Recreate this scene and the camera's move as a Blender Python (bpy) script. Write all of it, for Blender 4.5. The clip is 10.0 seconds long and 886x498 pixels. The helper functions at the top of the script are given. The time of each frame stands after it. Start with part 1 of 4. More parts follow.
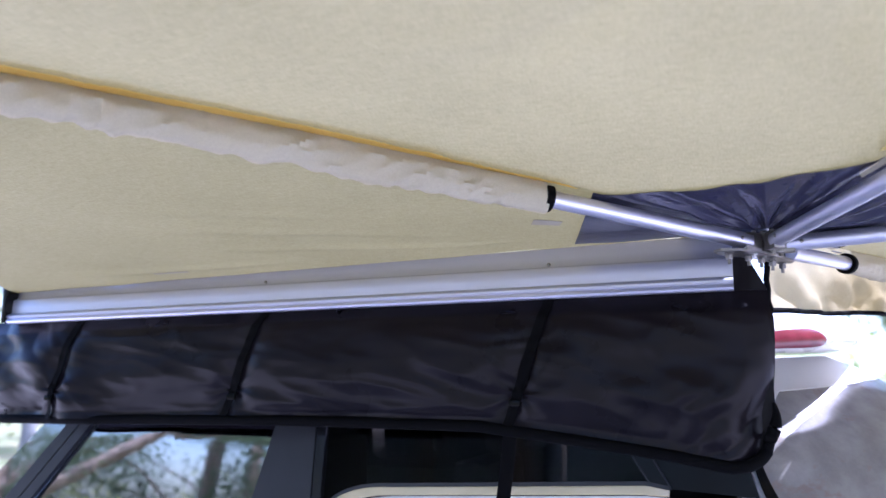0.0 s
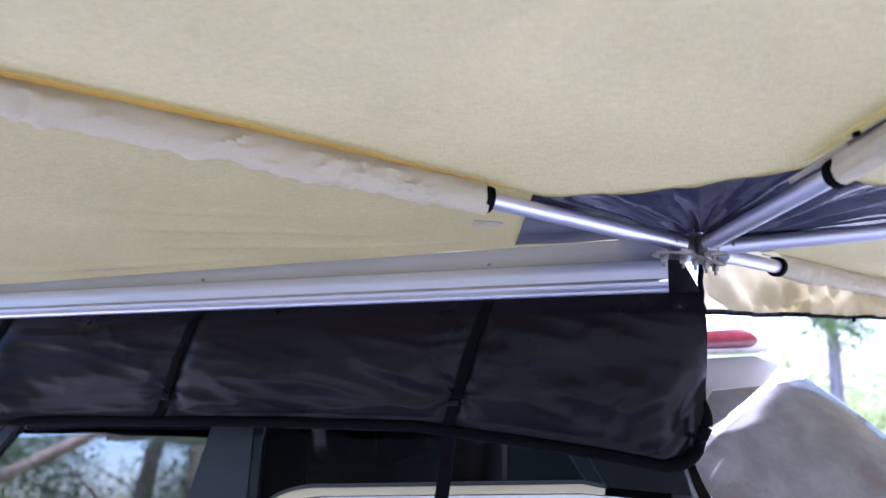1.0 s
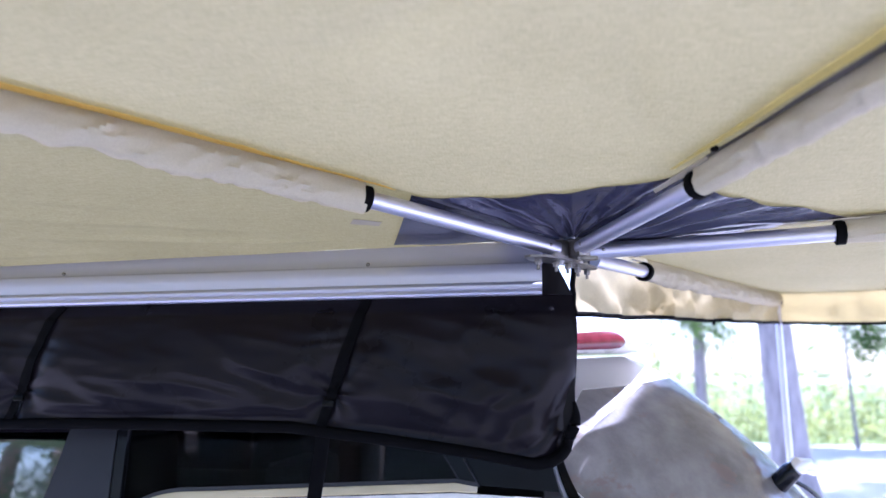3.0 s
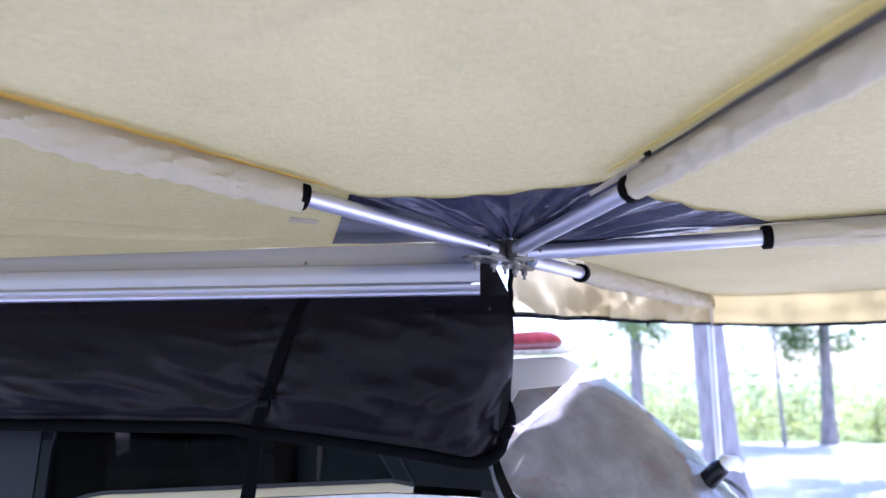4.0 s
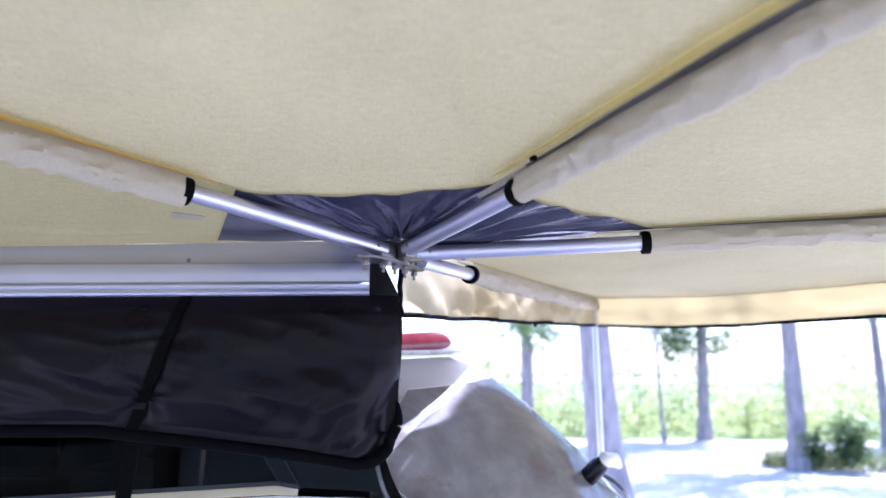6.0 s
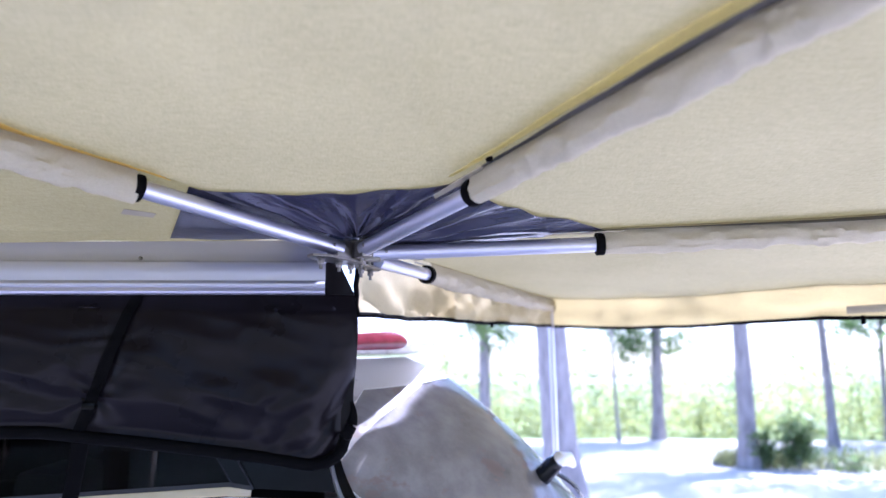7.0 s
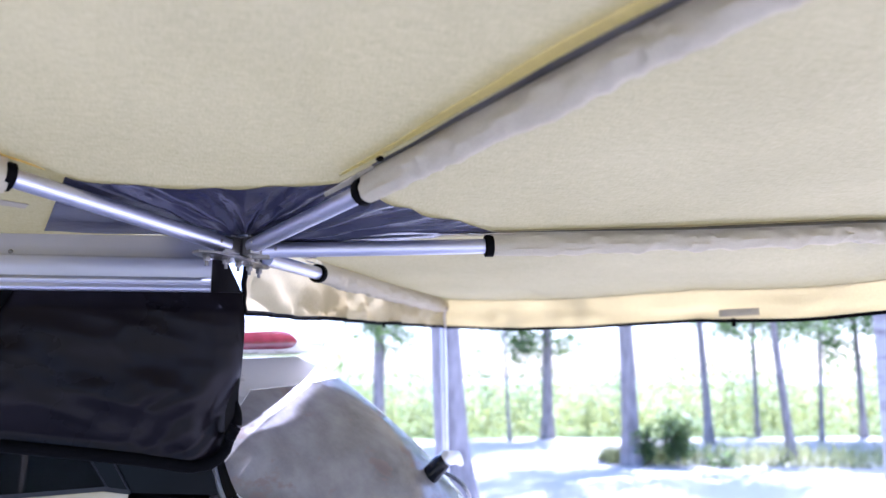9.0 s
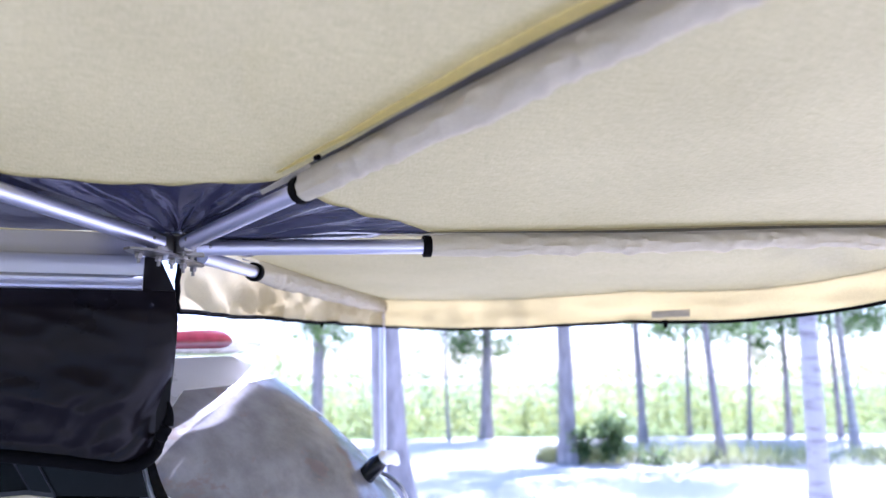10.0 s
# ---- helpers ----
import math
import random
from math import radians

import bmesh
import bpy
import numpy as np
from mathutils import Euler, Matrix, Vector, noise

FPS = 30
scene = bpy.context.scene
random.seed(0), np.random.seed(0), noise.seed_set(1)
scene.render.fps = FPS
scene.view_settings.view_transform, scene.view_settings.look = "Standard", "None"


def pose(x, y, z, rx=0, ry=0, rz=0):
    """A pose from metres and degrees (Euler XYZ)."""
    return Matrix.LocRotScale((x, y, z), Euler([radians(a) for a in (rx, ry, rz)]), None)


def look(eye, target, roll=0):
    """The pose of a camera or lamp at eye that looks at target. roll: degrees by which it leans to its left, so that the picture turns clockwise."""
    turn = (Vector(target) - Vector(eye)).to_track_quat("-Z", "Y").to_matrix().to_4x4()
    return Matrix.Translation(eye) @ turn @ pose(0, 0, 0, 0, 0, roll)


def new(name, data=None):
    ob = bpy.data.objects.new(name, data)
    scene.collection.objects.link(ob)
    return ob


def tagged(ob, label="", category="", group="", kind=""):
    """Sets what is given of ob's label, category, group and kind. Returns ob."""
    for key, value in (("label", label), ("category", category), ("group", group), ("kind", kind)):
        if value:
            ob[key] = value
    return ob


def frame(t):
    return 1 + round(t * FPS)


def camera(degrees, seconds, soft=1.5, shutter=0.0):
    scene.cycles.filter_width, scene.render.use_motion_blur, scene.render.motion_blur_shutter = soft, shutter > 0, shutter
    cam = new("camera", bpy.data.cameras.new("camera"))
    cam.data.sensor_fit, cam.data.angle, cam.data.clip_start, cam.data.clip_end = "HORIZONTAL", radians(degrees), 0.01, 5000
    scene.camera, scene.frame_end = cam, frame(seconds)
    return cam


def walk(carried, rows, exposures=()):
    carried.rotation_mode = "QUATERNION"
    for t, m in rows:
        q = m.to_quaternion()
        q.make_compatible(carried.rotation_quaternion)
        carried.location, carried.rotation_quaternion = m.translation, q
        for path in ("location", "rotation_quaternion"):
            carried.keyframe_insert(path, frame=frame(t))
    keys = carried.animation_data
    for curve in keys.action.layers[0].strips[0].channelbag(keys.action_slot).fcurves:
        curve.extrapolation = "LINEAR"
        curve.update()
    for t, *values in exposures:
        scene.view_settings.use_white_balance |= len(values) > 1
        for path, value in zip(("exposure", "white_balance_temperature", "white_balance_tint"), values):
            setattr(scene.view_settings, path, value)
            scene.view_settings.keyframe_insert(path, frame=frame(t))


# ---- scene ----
# ---- camera and walk ----
cam = camera(58.5, 10.0)
cam.data.dof.use_dof, cam.data.dof.focus_distance, cam.data.dof.aperture_fstop = True, 2.1, 2.0
ROWS = [
    (0.0, 0.0000, 0.0000, 1.6200, 21.130, 9.200, 0.000),
    (0.5, 0.0065, 0.0043, 1.6227, 19.186, 9.131, 0.014),
    (1.0, 0.0125, 0.0085, 1.6249, 17.170, 9.073, 0.018),
    (1.5, 0.0173, 0.0123, 1.6267, 15.375, 9.040, 0.019),
    (2.0, 0.0226, 0.0158, 1.6281, 13.273, 9.004, 0.033),
    (2.5, 0.0277, 0.0188, 1.6290, 11.104, 8.979, -0.003),
    (4.0, 0.0454, 0.0240, 1.6314, 4.724, 8.911, -0.076),
    (4.5, 0.0507, 0.0256, 1.6317, 2.811, 8.909, -0.086),
    (5.0, 0.0558, 0.0265, 1.6318, 0.672, 8.910, -0.088),
    (5.5, 0.0598, 0.0270, 1.6314, -1.219, 8.932, -0.008),
    (7.0, 0.0705, 0.0247, 1.6291, -5.826, 8.983, 0.034),
    (7.5, 0.0748, 0.0233, 1.6282, -7.518, 9.003, 0.039),
    (8.0, 0.0788, 0.0211, 1.6274, -9.508, 9.005, 0.083),
    (8.5, 0.0829, 0.0183, 1.6262, -11.353, 9.024, 0.069),
    (9.0, 0.0869, 0.0144, 1.6246, -13.316, 9.049, 0.087),
    (9.5, 0.0908, 0.0099, 1.6236, -15.231, 9.056, 0.127),
    (10.0, 0.0946, 0.0045, 1.6227, -17.586, 9.067, 0.094),
]
EXPOSURE = 1.87
walk(cam, [(t, pose(x, y, z, 90 + pitch, roll, yaw)) for t, x, y, z, yaw, pitch, roll in ROWS],
     [(0.0, EXPOSURE, 4920, 30), (10.0, EXPOSURE, 4920, 30)])

# ---- world and sun ----
SUN_ELEV, SUN_AZ = 58.0, 47.0      # azimuth in degrees from +y towards +x
world = bpy.data.worlds.new("sky")
scene.world = world
world.use_nodes = True
wn = world.node_tree
sky = wn.nodes.new("ShaderNodeTexSky")
sky.sky_type, sky.sun_disc = "NISHITA", False
sky.air_density, sky.dust_density, sky.ozone_density = 1.0, 1.6, 1.0
sky.sun_elevation, sky.sun_rotation = radians(SUN_ELEV), radians(SUN_AZ)
wn.nodes["Background"].inputs["Strength"].default_value = 0.15
wn.links.new(sky.outputs[0], wn.nodes["Background"].inputs["Color"])
sun = new("sun", bpy.data.lights.new("sun", "SUN"))
sun.data.energy, sun.data.angle, sun.data.color = 5.0, radians(0.6), (1.0, 0.95, 0.87)
se, sa = radians(SUN_ELEV), radians(SUN_AZ)
sun.matrix_world = look((20 * math.sin(sa) * math.cos(se), 20 * math.cos(sa) * math.cos(se), 20 * math.sin(se)), (0, 0, 0))


# ---- materials ----
def nodes(name):
    m = bpy.data.materials.new(name)
    m.use_nodes = True
    return m, m.node_tree.nodes, m.node_tree.links


def mixed(n, l, a, b, fac):
    mx = n.new("ShaderNodeMix")
    mx.data_type = "RGBA"
    mx.inputs["A"].default_value, mx.inputs["B"].default_value = (*a, 1), (*b, 1)
    l.new(fac, mx.inputs["Factor"])
    return mx.outputs["Result"]


def ramp(n, l, fac, lo, hi):
    r = n.new("ShaderNodeMapRange")
    r.inputs["From Min"].default_value, r.inputs["From Max"].default_value = lo, hi
    l.new(fac, r.inputs["Value"])
    return r.outputs["Result"]


def noisy(n, l, scale, detail=4, stretch=(1, 1, 1), rough=0.55):
    co = n.new("ShaderNodeTexCoord")
    mp = n.new("ShaderNodeMapping")
    mp.inputs["Scale"].default_value = stretch
    l.new(co.outputs["Object"], mp.inputs["Vector"])
    t = n.new("ShaderNodeTexNoise")
    t.inputs["Scale"].default_value, t.inputs["Detail"].default_value, t.inputs["Roughness"].default_value = scale, detail, rough
    l.new(mp.outputs["Vector"], t.inputs["Vector"])
    return t.outputs["Fac"]


def surface(name, a, b, big=3.0, fine=60.0, rough=(0.5, 0.7), metal=0.0, bump=0.2, dist=0.002, spec=0.5, coat=0.0, stretch=(1, 1, 1), lo=0.35, hi=0.65):
    """Two-scale painted or bare surface."""
    m, n, l = nodes(name)
    p = n["Principled BSDF"]
    f1, f2 = noisy(n, l, big, 5, stretch), noisy(n, l, fine, 3, stretch)
    l.new(mixed(n, l, a, b, ramp(n, l, f1, lo, hi)), p.inputs["Base Color"])
    rr = n.new("ShaderNodeMapRange")
    rr.inputs["To Min"].default_value, rr.inputs["To Max"].default_value = rough
    l.new(f1, rr.inputs["Value"])
    l.new(rr.outputs["Result"], p.inputs["Roughness"])
    p.inputs["Metallic"].default_value, p.inputs["Specular IOR Level"].default_value, p.inputs["Coat Weight"].default_value = metal, spec, coat
    if bump:
        bp = n.new("ShaderNodeBump")
        bp.inputs["Strength"].default_value, bp.inputs["Distance"].default_value = bump, dist
        l.new(f2, bp.inputs["Height"])
        l.new(bp.outputs["Normal"], p.inputs["Normal"])
    return m


def cloth(name, a, b, through_a, share, weave=420.0, bump=0.7, blotch=0.35):
    """Woven canvas that lets part of the light through."""
    m, n, l = nodes(name)
    p, out = n["Principled BSDF"], n["Material Output"]
    big = noisy(n, l, 2.2, 5)
    slub = noisy(n, l, 42, 4, (0.7, 9, 9), 0.7)
    slub2 = noisy(n, l, 42, 4, (9, 0.7, 9), 0.7)
    add = n.new("ShaderNodeMath")
    add.operation = "ADD"
    l.new(slub, add.inputs[0])
    l.new(slub2, add.inputs[1])
    thread = noisy(n, l, weave, 2)
    two = n.new("ShaderNodeMath")
    two.operation = "MULTIPLY_ADD"
    l.new(add.outputs[0], two.inputs[0])
    two.inputs[1].default_value = 0.85
    half = n.new("ShaderNodeMath")
    half.operation = "MULTIPLY"
    l.new(big, half.inputs[0])
    half.inputs[1].default_value = blotch
    low, top = 0.625 + 0.5 * blotch, 1.075 + 0.5 * blotch
    l.new(half.outputs[0], two.inputs[2])
    col = mixed(n, l, a, b, ramp(n, l, two.outputs[0], low, top))
    l.new(col, p.inputs["Base Color"])
    p.inputs["Roughness"].default_value, p.inputs["Specular IOR Level"].default_value = 0.85, 0.2
    sm = n.new("ShaderNodeMath")
    l.new(add.outputs[0], sm.inputs[0])
    l.new(thread, sm.inputs[1])
    bp = n.new("ShaderNodeBump")
    bp.inputs["Strength"].default_value, bp.inputs["Distance"].default_value = bump, 0.002
    l.new(sm.outputs[0], bp.inputs["Height"])
    l.new(bp.outputs["Normal"], p.inputs["Normal"])
    tr = n.new("ShaderNodeBsdfTranslucent")
    tc = mixed(n, l, through_a, tuple(c * 0.8 for c in through_a), ramp(n, l, two.outputs[0], low, top))
    l.new(tc, tr.inputs["Color"])
    mx = n.new("ShaderNodeMixShader")
    mx.inputs["Fac"].default_value = share
    l.new(p.outputs[0], mx.inputs[1])
    l.new(tr.outputs[0], mx.inputs[2])
    l.new(mx.outputs[0], out.inputs["Surface"])
    return m


def window_glass(name, tint, gloss=1.0, dust=0.0, ior=1.52, rough=0.02):
    """Thin pane: clear through its tint, mirror by Fresnel, with some dust."""
    m, n, l = nodes(name)
    out = n["Material Output"]
    n.remove(n["Principled BSDF"])
    clear, shine, mx, fr = (n.new(k) for k in ("ShaderNodeBsdfTransparent", "ShaderNodeBsdfGlossy", "ShaderNodeMixShader", "ShaderNodeFresnel"))
    clear.inputs["Color"].default_value = (*tint, 1)
    shine.inputs["Roughness"].default_value = rough
    shine.inputs["Color"].default_value = (gloss, gloss, gloss, 1)
    fr.inputs["IOR"].default_value = ior
    l.new(fr.outputs[0], mx.inputs["Fac"])
    l.new(clear.outputs[0], mx.inputs[1])
    l.new(shine.outputs[0], mx.inputs[2])
    last = mx
    if dust:
        d, m2 = n.new("ShaderNodeBsdfDiffuse"), n.new("ShaderNodeMixShader")
        d.inputs["Color"].default_value = (0.64, 0.595, 0.555, 1)
        k = n.new("ShaderNodeMath")
        k.operation = "MULTIPLY"
        l.new(ramp(n, l, noisy(n, l, 5.0, 7, rough=0.65), 0.0, 0.72), k.inputs[0])
        k.inputs[1].default_value = dust
        l.new(k.outputs[0], m2.inputs["Fac"])
        l.new(mx.outputs[0], m2.inputs[1])
        l.new(d.outputs[0], m2.inputs[2])
        spot, m3 = n.new("ShaderNodeBsdfDiffuse"), n.new("ShaderNodeMixShader")
        spot.inputs["Color"].default_value = (0.16, 0.12, 0.10, 1)
        k2 = n.new("ShaderNodeMath")
        k2.operation = "MULTIPLY"
        l.new(ramp(n, l, noisy(n, l, 8.0, 4, (1, 1, 1.5), 0.6), 0.57, 0.63), k2.inputs[0])
        k2.inputs[1].default_value = 0.75
        l.new(k2.outputs[0], m3.inputs["Fac"])
        l.new(m2.outputs[0], m3.inputs[1])
        l.new(spot.outputs[0], m3.inputs[2])
        last = m3
    l.new(last.outputs[0], out.inputs["Surface"])
    return m


CANVAS = cloth("beige_canvas", (0.66, 0.62, 0.44), (0.44, 0.405, 0.255), (0.44, 0.402, 0.25), 0.5)
VALANCE = cloth("valance_canvas", (0.66, 0.59, 0.40), (0.50, 0.43, 0.25), (0.76, 0.68, 0.46), 0.6)
# Rail panel: yellower canvas with its deeper shade put into the colour.
SHADED = cloth("shaded_canvas", (0.62, 0.575, 0.385), (0.44, 0.40, 0.235), (0.345, 0.312, 0.165), 0.5)
# Flap blotches paint dappled leaf shadow into the cloth colour.
FLAP = cloth("dappled_flap_canvas", (0.66, 0.585, 0.40), (0.42, 0.335, 0.175), (0.74, 0.66, 0.44), 0.55, blotch=2.2)
SLEEVE = cloth("sleeve_canvas", (0.63, 0.58, 0.44), (0.55, 0.50, 0.36), (0.60, 0.53, 0.33), 0.3)
# Ochre stands for sun shining through the seam, put into the colour.
OCHRE = cloth("ochre_seam_glow", (0.80, 0.56, 0.13), (0.66, 0.44, 0.08), (0.85, 0.6, 0.12), 0.3)
YELLOW = cloth("yellow_mesh_strip", (0.84, 0.77, 0.42), (0.72, 0.65, 0.32), (0.93, 0.85, 0.42), 0.72)
STRIP_SHADE = surface("strip_shade_grey", (0.40, 0.36, 0.28), (0.35, 0.32, 0.25), 12, 200, (0.6, 0.8))
TAB = surface("drab_tab_and_fold", (0.34, 0.31, 0.24), (0.29, 0.26, 0.20), 12, 200, (0.7, 0.9))
TAPE = surface("grey_tape_and_gap_shade", (0.075, 0.07, 0.066), (0.12, 0.112, 0.105), 8, 200, (0.6, 0.8))
RAILALU = surface("satin_rail_aluminium", (0.62, 0.62, 0.73), (0.55, 0.55, 0.65), 2, 300, (0.36, 0.50), 0.75, 0.05, 0.0005, stretch=(0.15, 1, 1))
ALU = surface("anodised_aluminium", (0.60, 0.60, 0.72), (0.53, 0.53, 0.64), 2, 300, (0.34, 0.46), 0.85, 0.05, 0.0005, stretch=(0.15, 1, 1))
STEEL = surface("stainless_steel", (0.30, 0.285, 0.28), (0.20, 0.19, 0.185), 30, 200, (0.3, 0.5), 1.0, 0.1, 0.0005)
BLACKWEB = surface("black_webbing", (0.0012, 0.0011, 0.0014), (0.0025, 0.0023, 0.0028), 20, 400, (0.7, 0.9), spec=0.06, bump=0.5, dist=0.001)
PVC = surface("grey_pvc", (0.025, 0.025, 0.046), (0.034, 0.034, 0.061), 6, 60, (0.07, 0.2), bump=0.2, dist=0.004)
BAG = surface("black_pvc", (0.0055, 0.0042, 0.0056), (0.0085, 0.0066, 0.0088), 4, 250, (0.22, 0.36), spec=0.11, bump=0.2, dist=0.0012)
PAINT = surface("pale_silver_paint", (0.68, 0.66, 0.64), (0.63, 0.61, 0.59), 2, 800, (0.22, 0.34), 0.1, 0.03, 0.0003, coat=0.6)
BLACKGLOSS = surface("gloss_black_trim", (0.004, 0.004, 0.005), (0.007, 0.007, 0.008), 5, 300, (0.12, 0.25), spec=0.25, bump=0.02, dist=0.0003)
SMOKED = surface("smoked_plastic", (0.003, 0.003, 0.003), (0.005, 0.0048, 0.0048), 5, 300, (0.10, 0.18), spec=0.08, bump=0.02, dist=0.0003)
PILLAR = surface("dark_pillar_paint", (0.008, 0.008, 0.010), (0.012, 0.012, 0.015), 5, 300, (0.3, 0.45), spec=0.35, bump=0.05, dist=0.0003)
CHROME = surface("polished_trim", (0.8, 0.78, 0.74), (0.74, 0.72, 0.68), 6, 300, (0.08, 0.16), 1.0, 0.02, 0.0003)
CHAMPAGNE = surface("champagne_trim", (0.60, 0.50, 0.27), (0.54, 0.45, 0.235), 5, 300, (0.3, 0.4), 0.0, 0.02, 0.0003, coat=0.4)
RUBBER = surface("black_rubber", (0.012, 0.012, 0.012), (0.02, 0.02, 0.02), 20, 200, (0.6, 0.8))
INTERIOR = surface("dark_interior", (0.02, 0.02, 0.022), (0.03, 0.03, 0.03), 6, 200, (0.7, 0.9))
REDLENS = surface("red_lens", (0.17, 0.024, 0.038), (0.13, 0.018, 0.028), 20, 300, (0.12, 0.22), bump=0.3, dist=0.001)
TINTED = window_glass("tinted_glass", (0.62, 0.60, 0.57), gloss=0.5, ior=1.16)
CLEARGLASS = window_glass("clear_glass", (0.50, 0.55, 0.50), ior=3.2)
REARGLASS = window_glass("dusty_rear_glass", (0.16, 0.16, 0.15), dust=0.34, ior=1.9, rough=0.13)
BARK = surface("grey_bark", (0.35, 0.32, 0.32), (0.21, 0.19, 0.19), 9, 45, (0.85, 0.95), bump=0.9, dist=0.02, stretch=(1, 1, 0.3))
PALEBARK = surface("tan_bark", (0.42, 0.34, 0.28), (0.26, 0.20, 0.16), 6, 30, (0.85, 0.95), bump=0.8, dist=0.02, stretch=(1, 1, 0.4))
BIRCHBARK = surface("pale_bark", (0.40, 0.38, 0.37), (0.22, 0.20, 0.20), 7, 40, (0.8, 0.95), bump=0.6, dist=0.01, stretch=(0.5, 0.5, 2.5), lo=0.5, hi=0.7)
LOT = surface("pale_concrete", (0.585, 0.545, 0.515), (0.49, 0.455, 0.43), 0.35, 12, (0.85, 0.95), bump=0.4, dist=0.01)
SOIL = surface("dry_soil", (0.46, 0.42, 0.34), (0.27, 0.29, 0.15), 0.6, 9, (0.9, 0.98), bump=0.6, dist=0.03)
FIELD = surface("overgrown_field", (0.24, 0.30, 0.10), (0.17, 0.22, 0.07), 0.5, 8, (0.9, 0.98), bump=0.8, dist=0.05)
LAWN = surface("worn_grass", (0.11, 0.13, 0.05), (0.19, 0.17, 0.10), 0.8, 14, (0.9, 0.98), bump=0.8, dist=0.03)


def foliage(name, a, b, thr):
    m, n, l = nodes(name)
    p, out = n["Principled BSDF"], n["Material Output"]
    g = n.new("ShaderNodeNewGeometry")
    l.new(mixed(n, l, a, b, g.outputs["Random Per Island"]), p.inputs["Base Color"])
    p.inputs["Roughness"].default_value = 0.55
    tr = n.new("ShaderNodeBsdfTranslucent")
    l.new(mixed(n, l, thr, tuple(c * 0.6 for c in thr), g.outputs["Random Per Island"]), tr.inputs["Color"])
    mx = n.new("ShaderNodeMixShader")
    mx.inputs["Fac"].default_value = 0.45
    l.new(p.outputs[0], mx.inputs[1])
    l.new(tr.outputs[0], mx.inputs[2])
    l.new(mx.outputs[0], out.inputs["Surface"])
    return m


LEAF = foliage("tree_leaves", (0.07, 0.13, 0.045), (0.11, 0.17, 0.06), (0.24, 0.38, 0.10))
GRASS = foliage("verge_grass", (0.28, 0.30, 0.13), (0.36, 0.36, 0.19), (0.58, 0.60, 0.28))
LIME = foliage("undergrowth_leaves", (0.22, 0.25, 0.07), (0.29, 0.31, 0.12), (0.54, 0.58, 0.20))
CONIFER = foliage("blue_green_leaves", (0.11, 0.16, 0.10), (0.16, 0.21, 0.13), (0.24, 0.34, 0.16))
SHRUB = foliage("shrub_leaves", (0.10, 0.16, 0.06), (0.16, 0.21, 0.09), (0.32, 0.43, 0.16))


# ---- mesh helpers ----
def grid(nu, nv, f, close_u=False):
    """A sheet of nu x nv quads; f(u, v) gives the place, u and v from 0 to 1."""
    bm = bmesh.new()
    cols = nu if close_u else nu + 1
    vs = [[bm.verts.new(f(i / nu, j / nv)) for j in range(nv + 1)] for i in range(cols)]
    for i in range(nu):
        k = (i + 1) % cols
        for j in range(nv):
            bm.faces.new((vs[i][j], vs[k][j], vs[k][j + 1], vs[i][j + 1]))
    return bm


def thick(bm, d):
    """Gives an open sheet a thickness d."""
    bmesh.ops.recalc_face_normals(bm, faces=bm.faces)
    bmesh.ops.solidify(bm, geom=bm.faces[:], thickness=d)
    return bm


def pipe(path, radius, sides=16, caps=True, bm=None):
    """A round bar along a list of points; radius is a number or a function of 0..1."""
    bm = bm or bmesh.new()
    pts = [Vector(p) for p in path]
    rings = []
    for i, p in enumerate(pts):
        d = (pts[min(i + 1, len(pts) - 1)] - pts[max(i - 1, 0)]).normalized()
        side = d.cross(Vector((0, 0, 1)) if abs(d.z) < 0.95 else Vector((1, 0, 0))).normalized()
        up = side.cross(d)
        r = radius(i / (len(pts) - 1)) if callable(radius) else radius
        rings.append([bm.verts.new(p + r * (math.cos(a) * side + math.sin(a) * up)) for a in (2 * math.pi * k / sides for k in range(sides))])
    for a, b in zip(rings, rings[1:]):
        for k in range(sides):
            bm.faces.new((a[k], a[(k + 1) % sides], b[(k + 1) % sides], b[k]))
    if caps:
        bm.faces.new(rings[0][::-1])
        bm.faces.new(rings[-1])
    return bm


def block(size, at=(0, 0, 0), bevel=0.004, m=None, bm=None):
    bm = bm or bmesh.new()
    made = bmesh.ops.create_cube(bm, size=1.0, matrix=(m or Matrix.Translation(at)) @ Matrix.Diagonal((*size, 1)))
    if bevel:
        edges = list({e for v in made["verts"] for e in v.link_edges})
        bmesh.ops.bevel(bm, geom=edges, offset=bevel, segments=2, affect="EDGES", profile=0.6)
    return bm


def extrude(profile, axis_from, axis_to, place):
    """A closed profile swept between two values; place(s, a, b) gives the point."""
    bm = bmesh.new()
    ends = [[bm.verts.new(place(s, a, b)) for a, b in profile] for s in (axis_from, axis_to)]
    n = len(profile)
    for k in range(n):
        bm.faces.new((ends[0][k], ends[0][(k + 1) % n], ends[1][(k + 1) % n], ends[1][k]))
    bm.faces.new(ends[0][::-1])
    bm.faces.new(ends[1])
    bmesh.ops.recalc_face_normals(bm, faces=bm.faces)
    return bm


def solid(name, bm, material, smooth=True):
    me = bpy.data.meshes.new(name)
    bmesh.ops.recalc_face_normals(bm, faces=bm.faces)
    bm.to_mesh(me)
    bm.free()
    me.materials.append(material)
    if smooth:
        me.polygons.foreach_set("use_smooth", [True] * len(me.polygons))
        me.set_sharp_from_angle(angle=radians(38))
    return new(name, me)


def part(name, bm, material, parent, label="", smooth=True):
    ob = solid(name, bm, material, smooth)
    ob.parent = parent
    if label:
        ob["label"] = label
    return ob


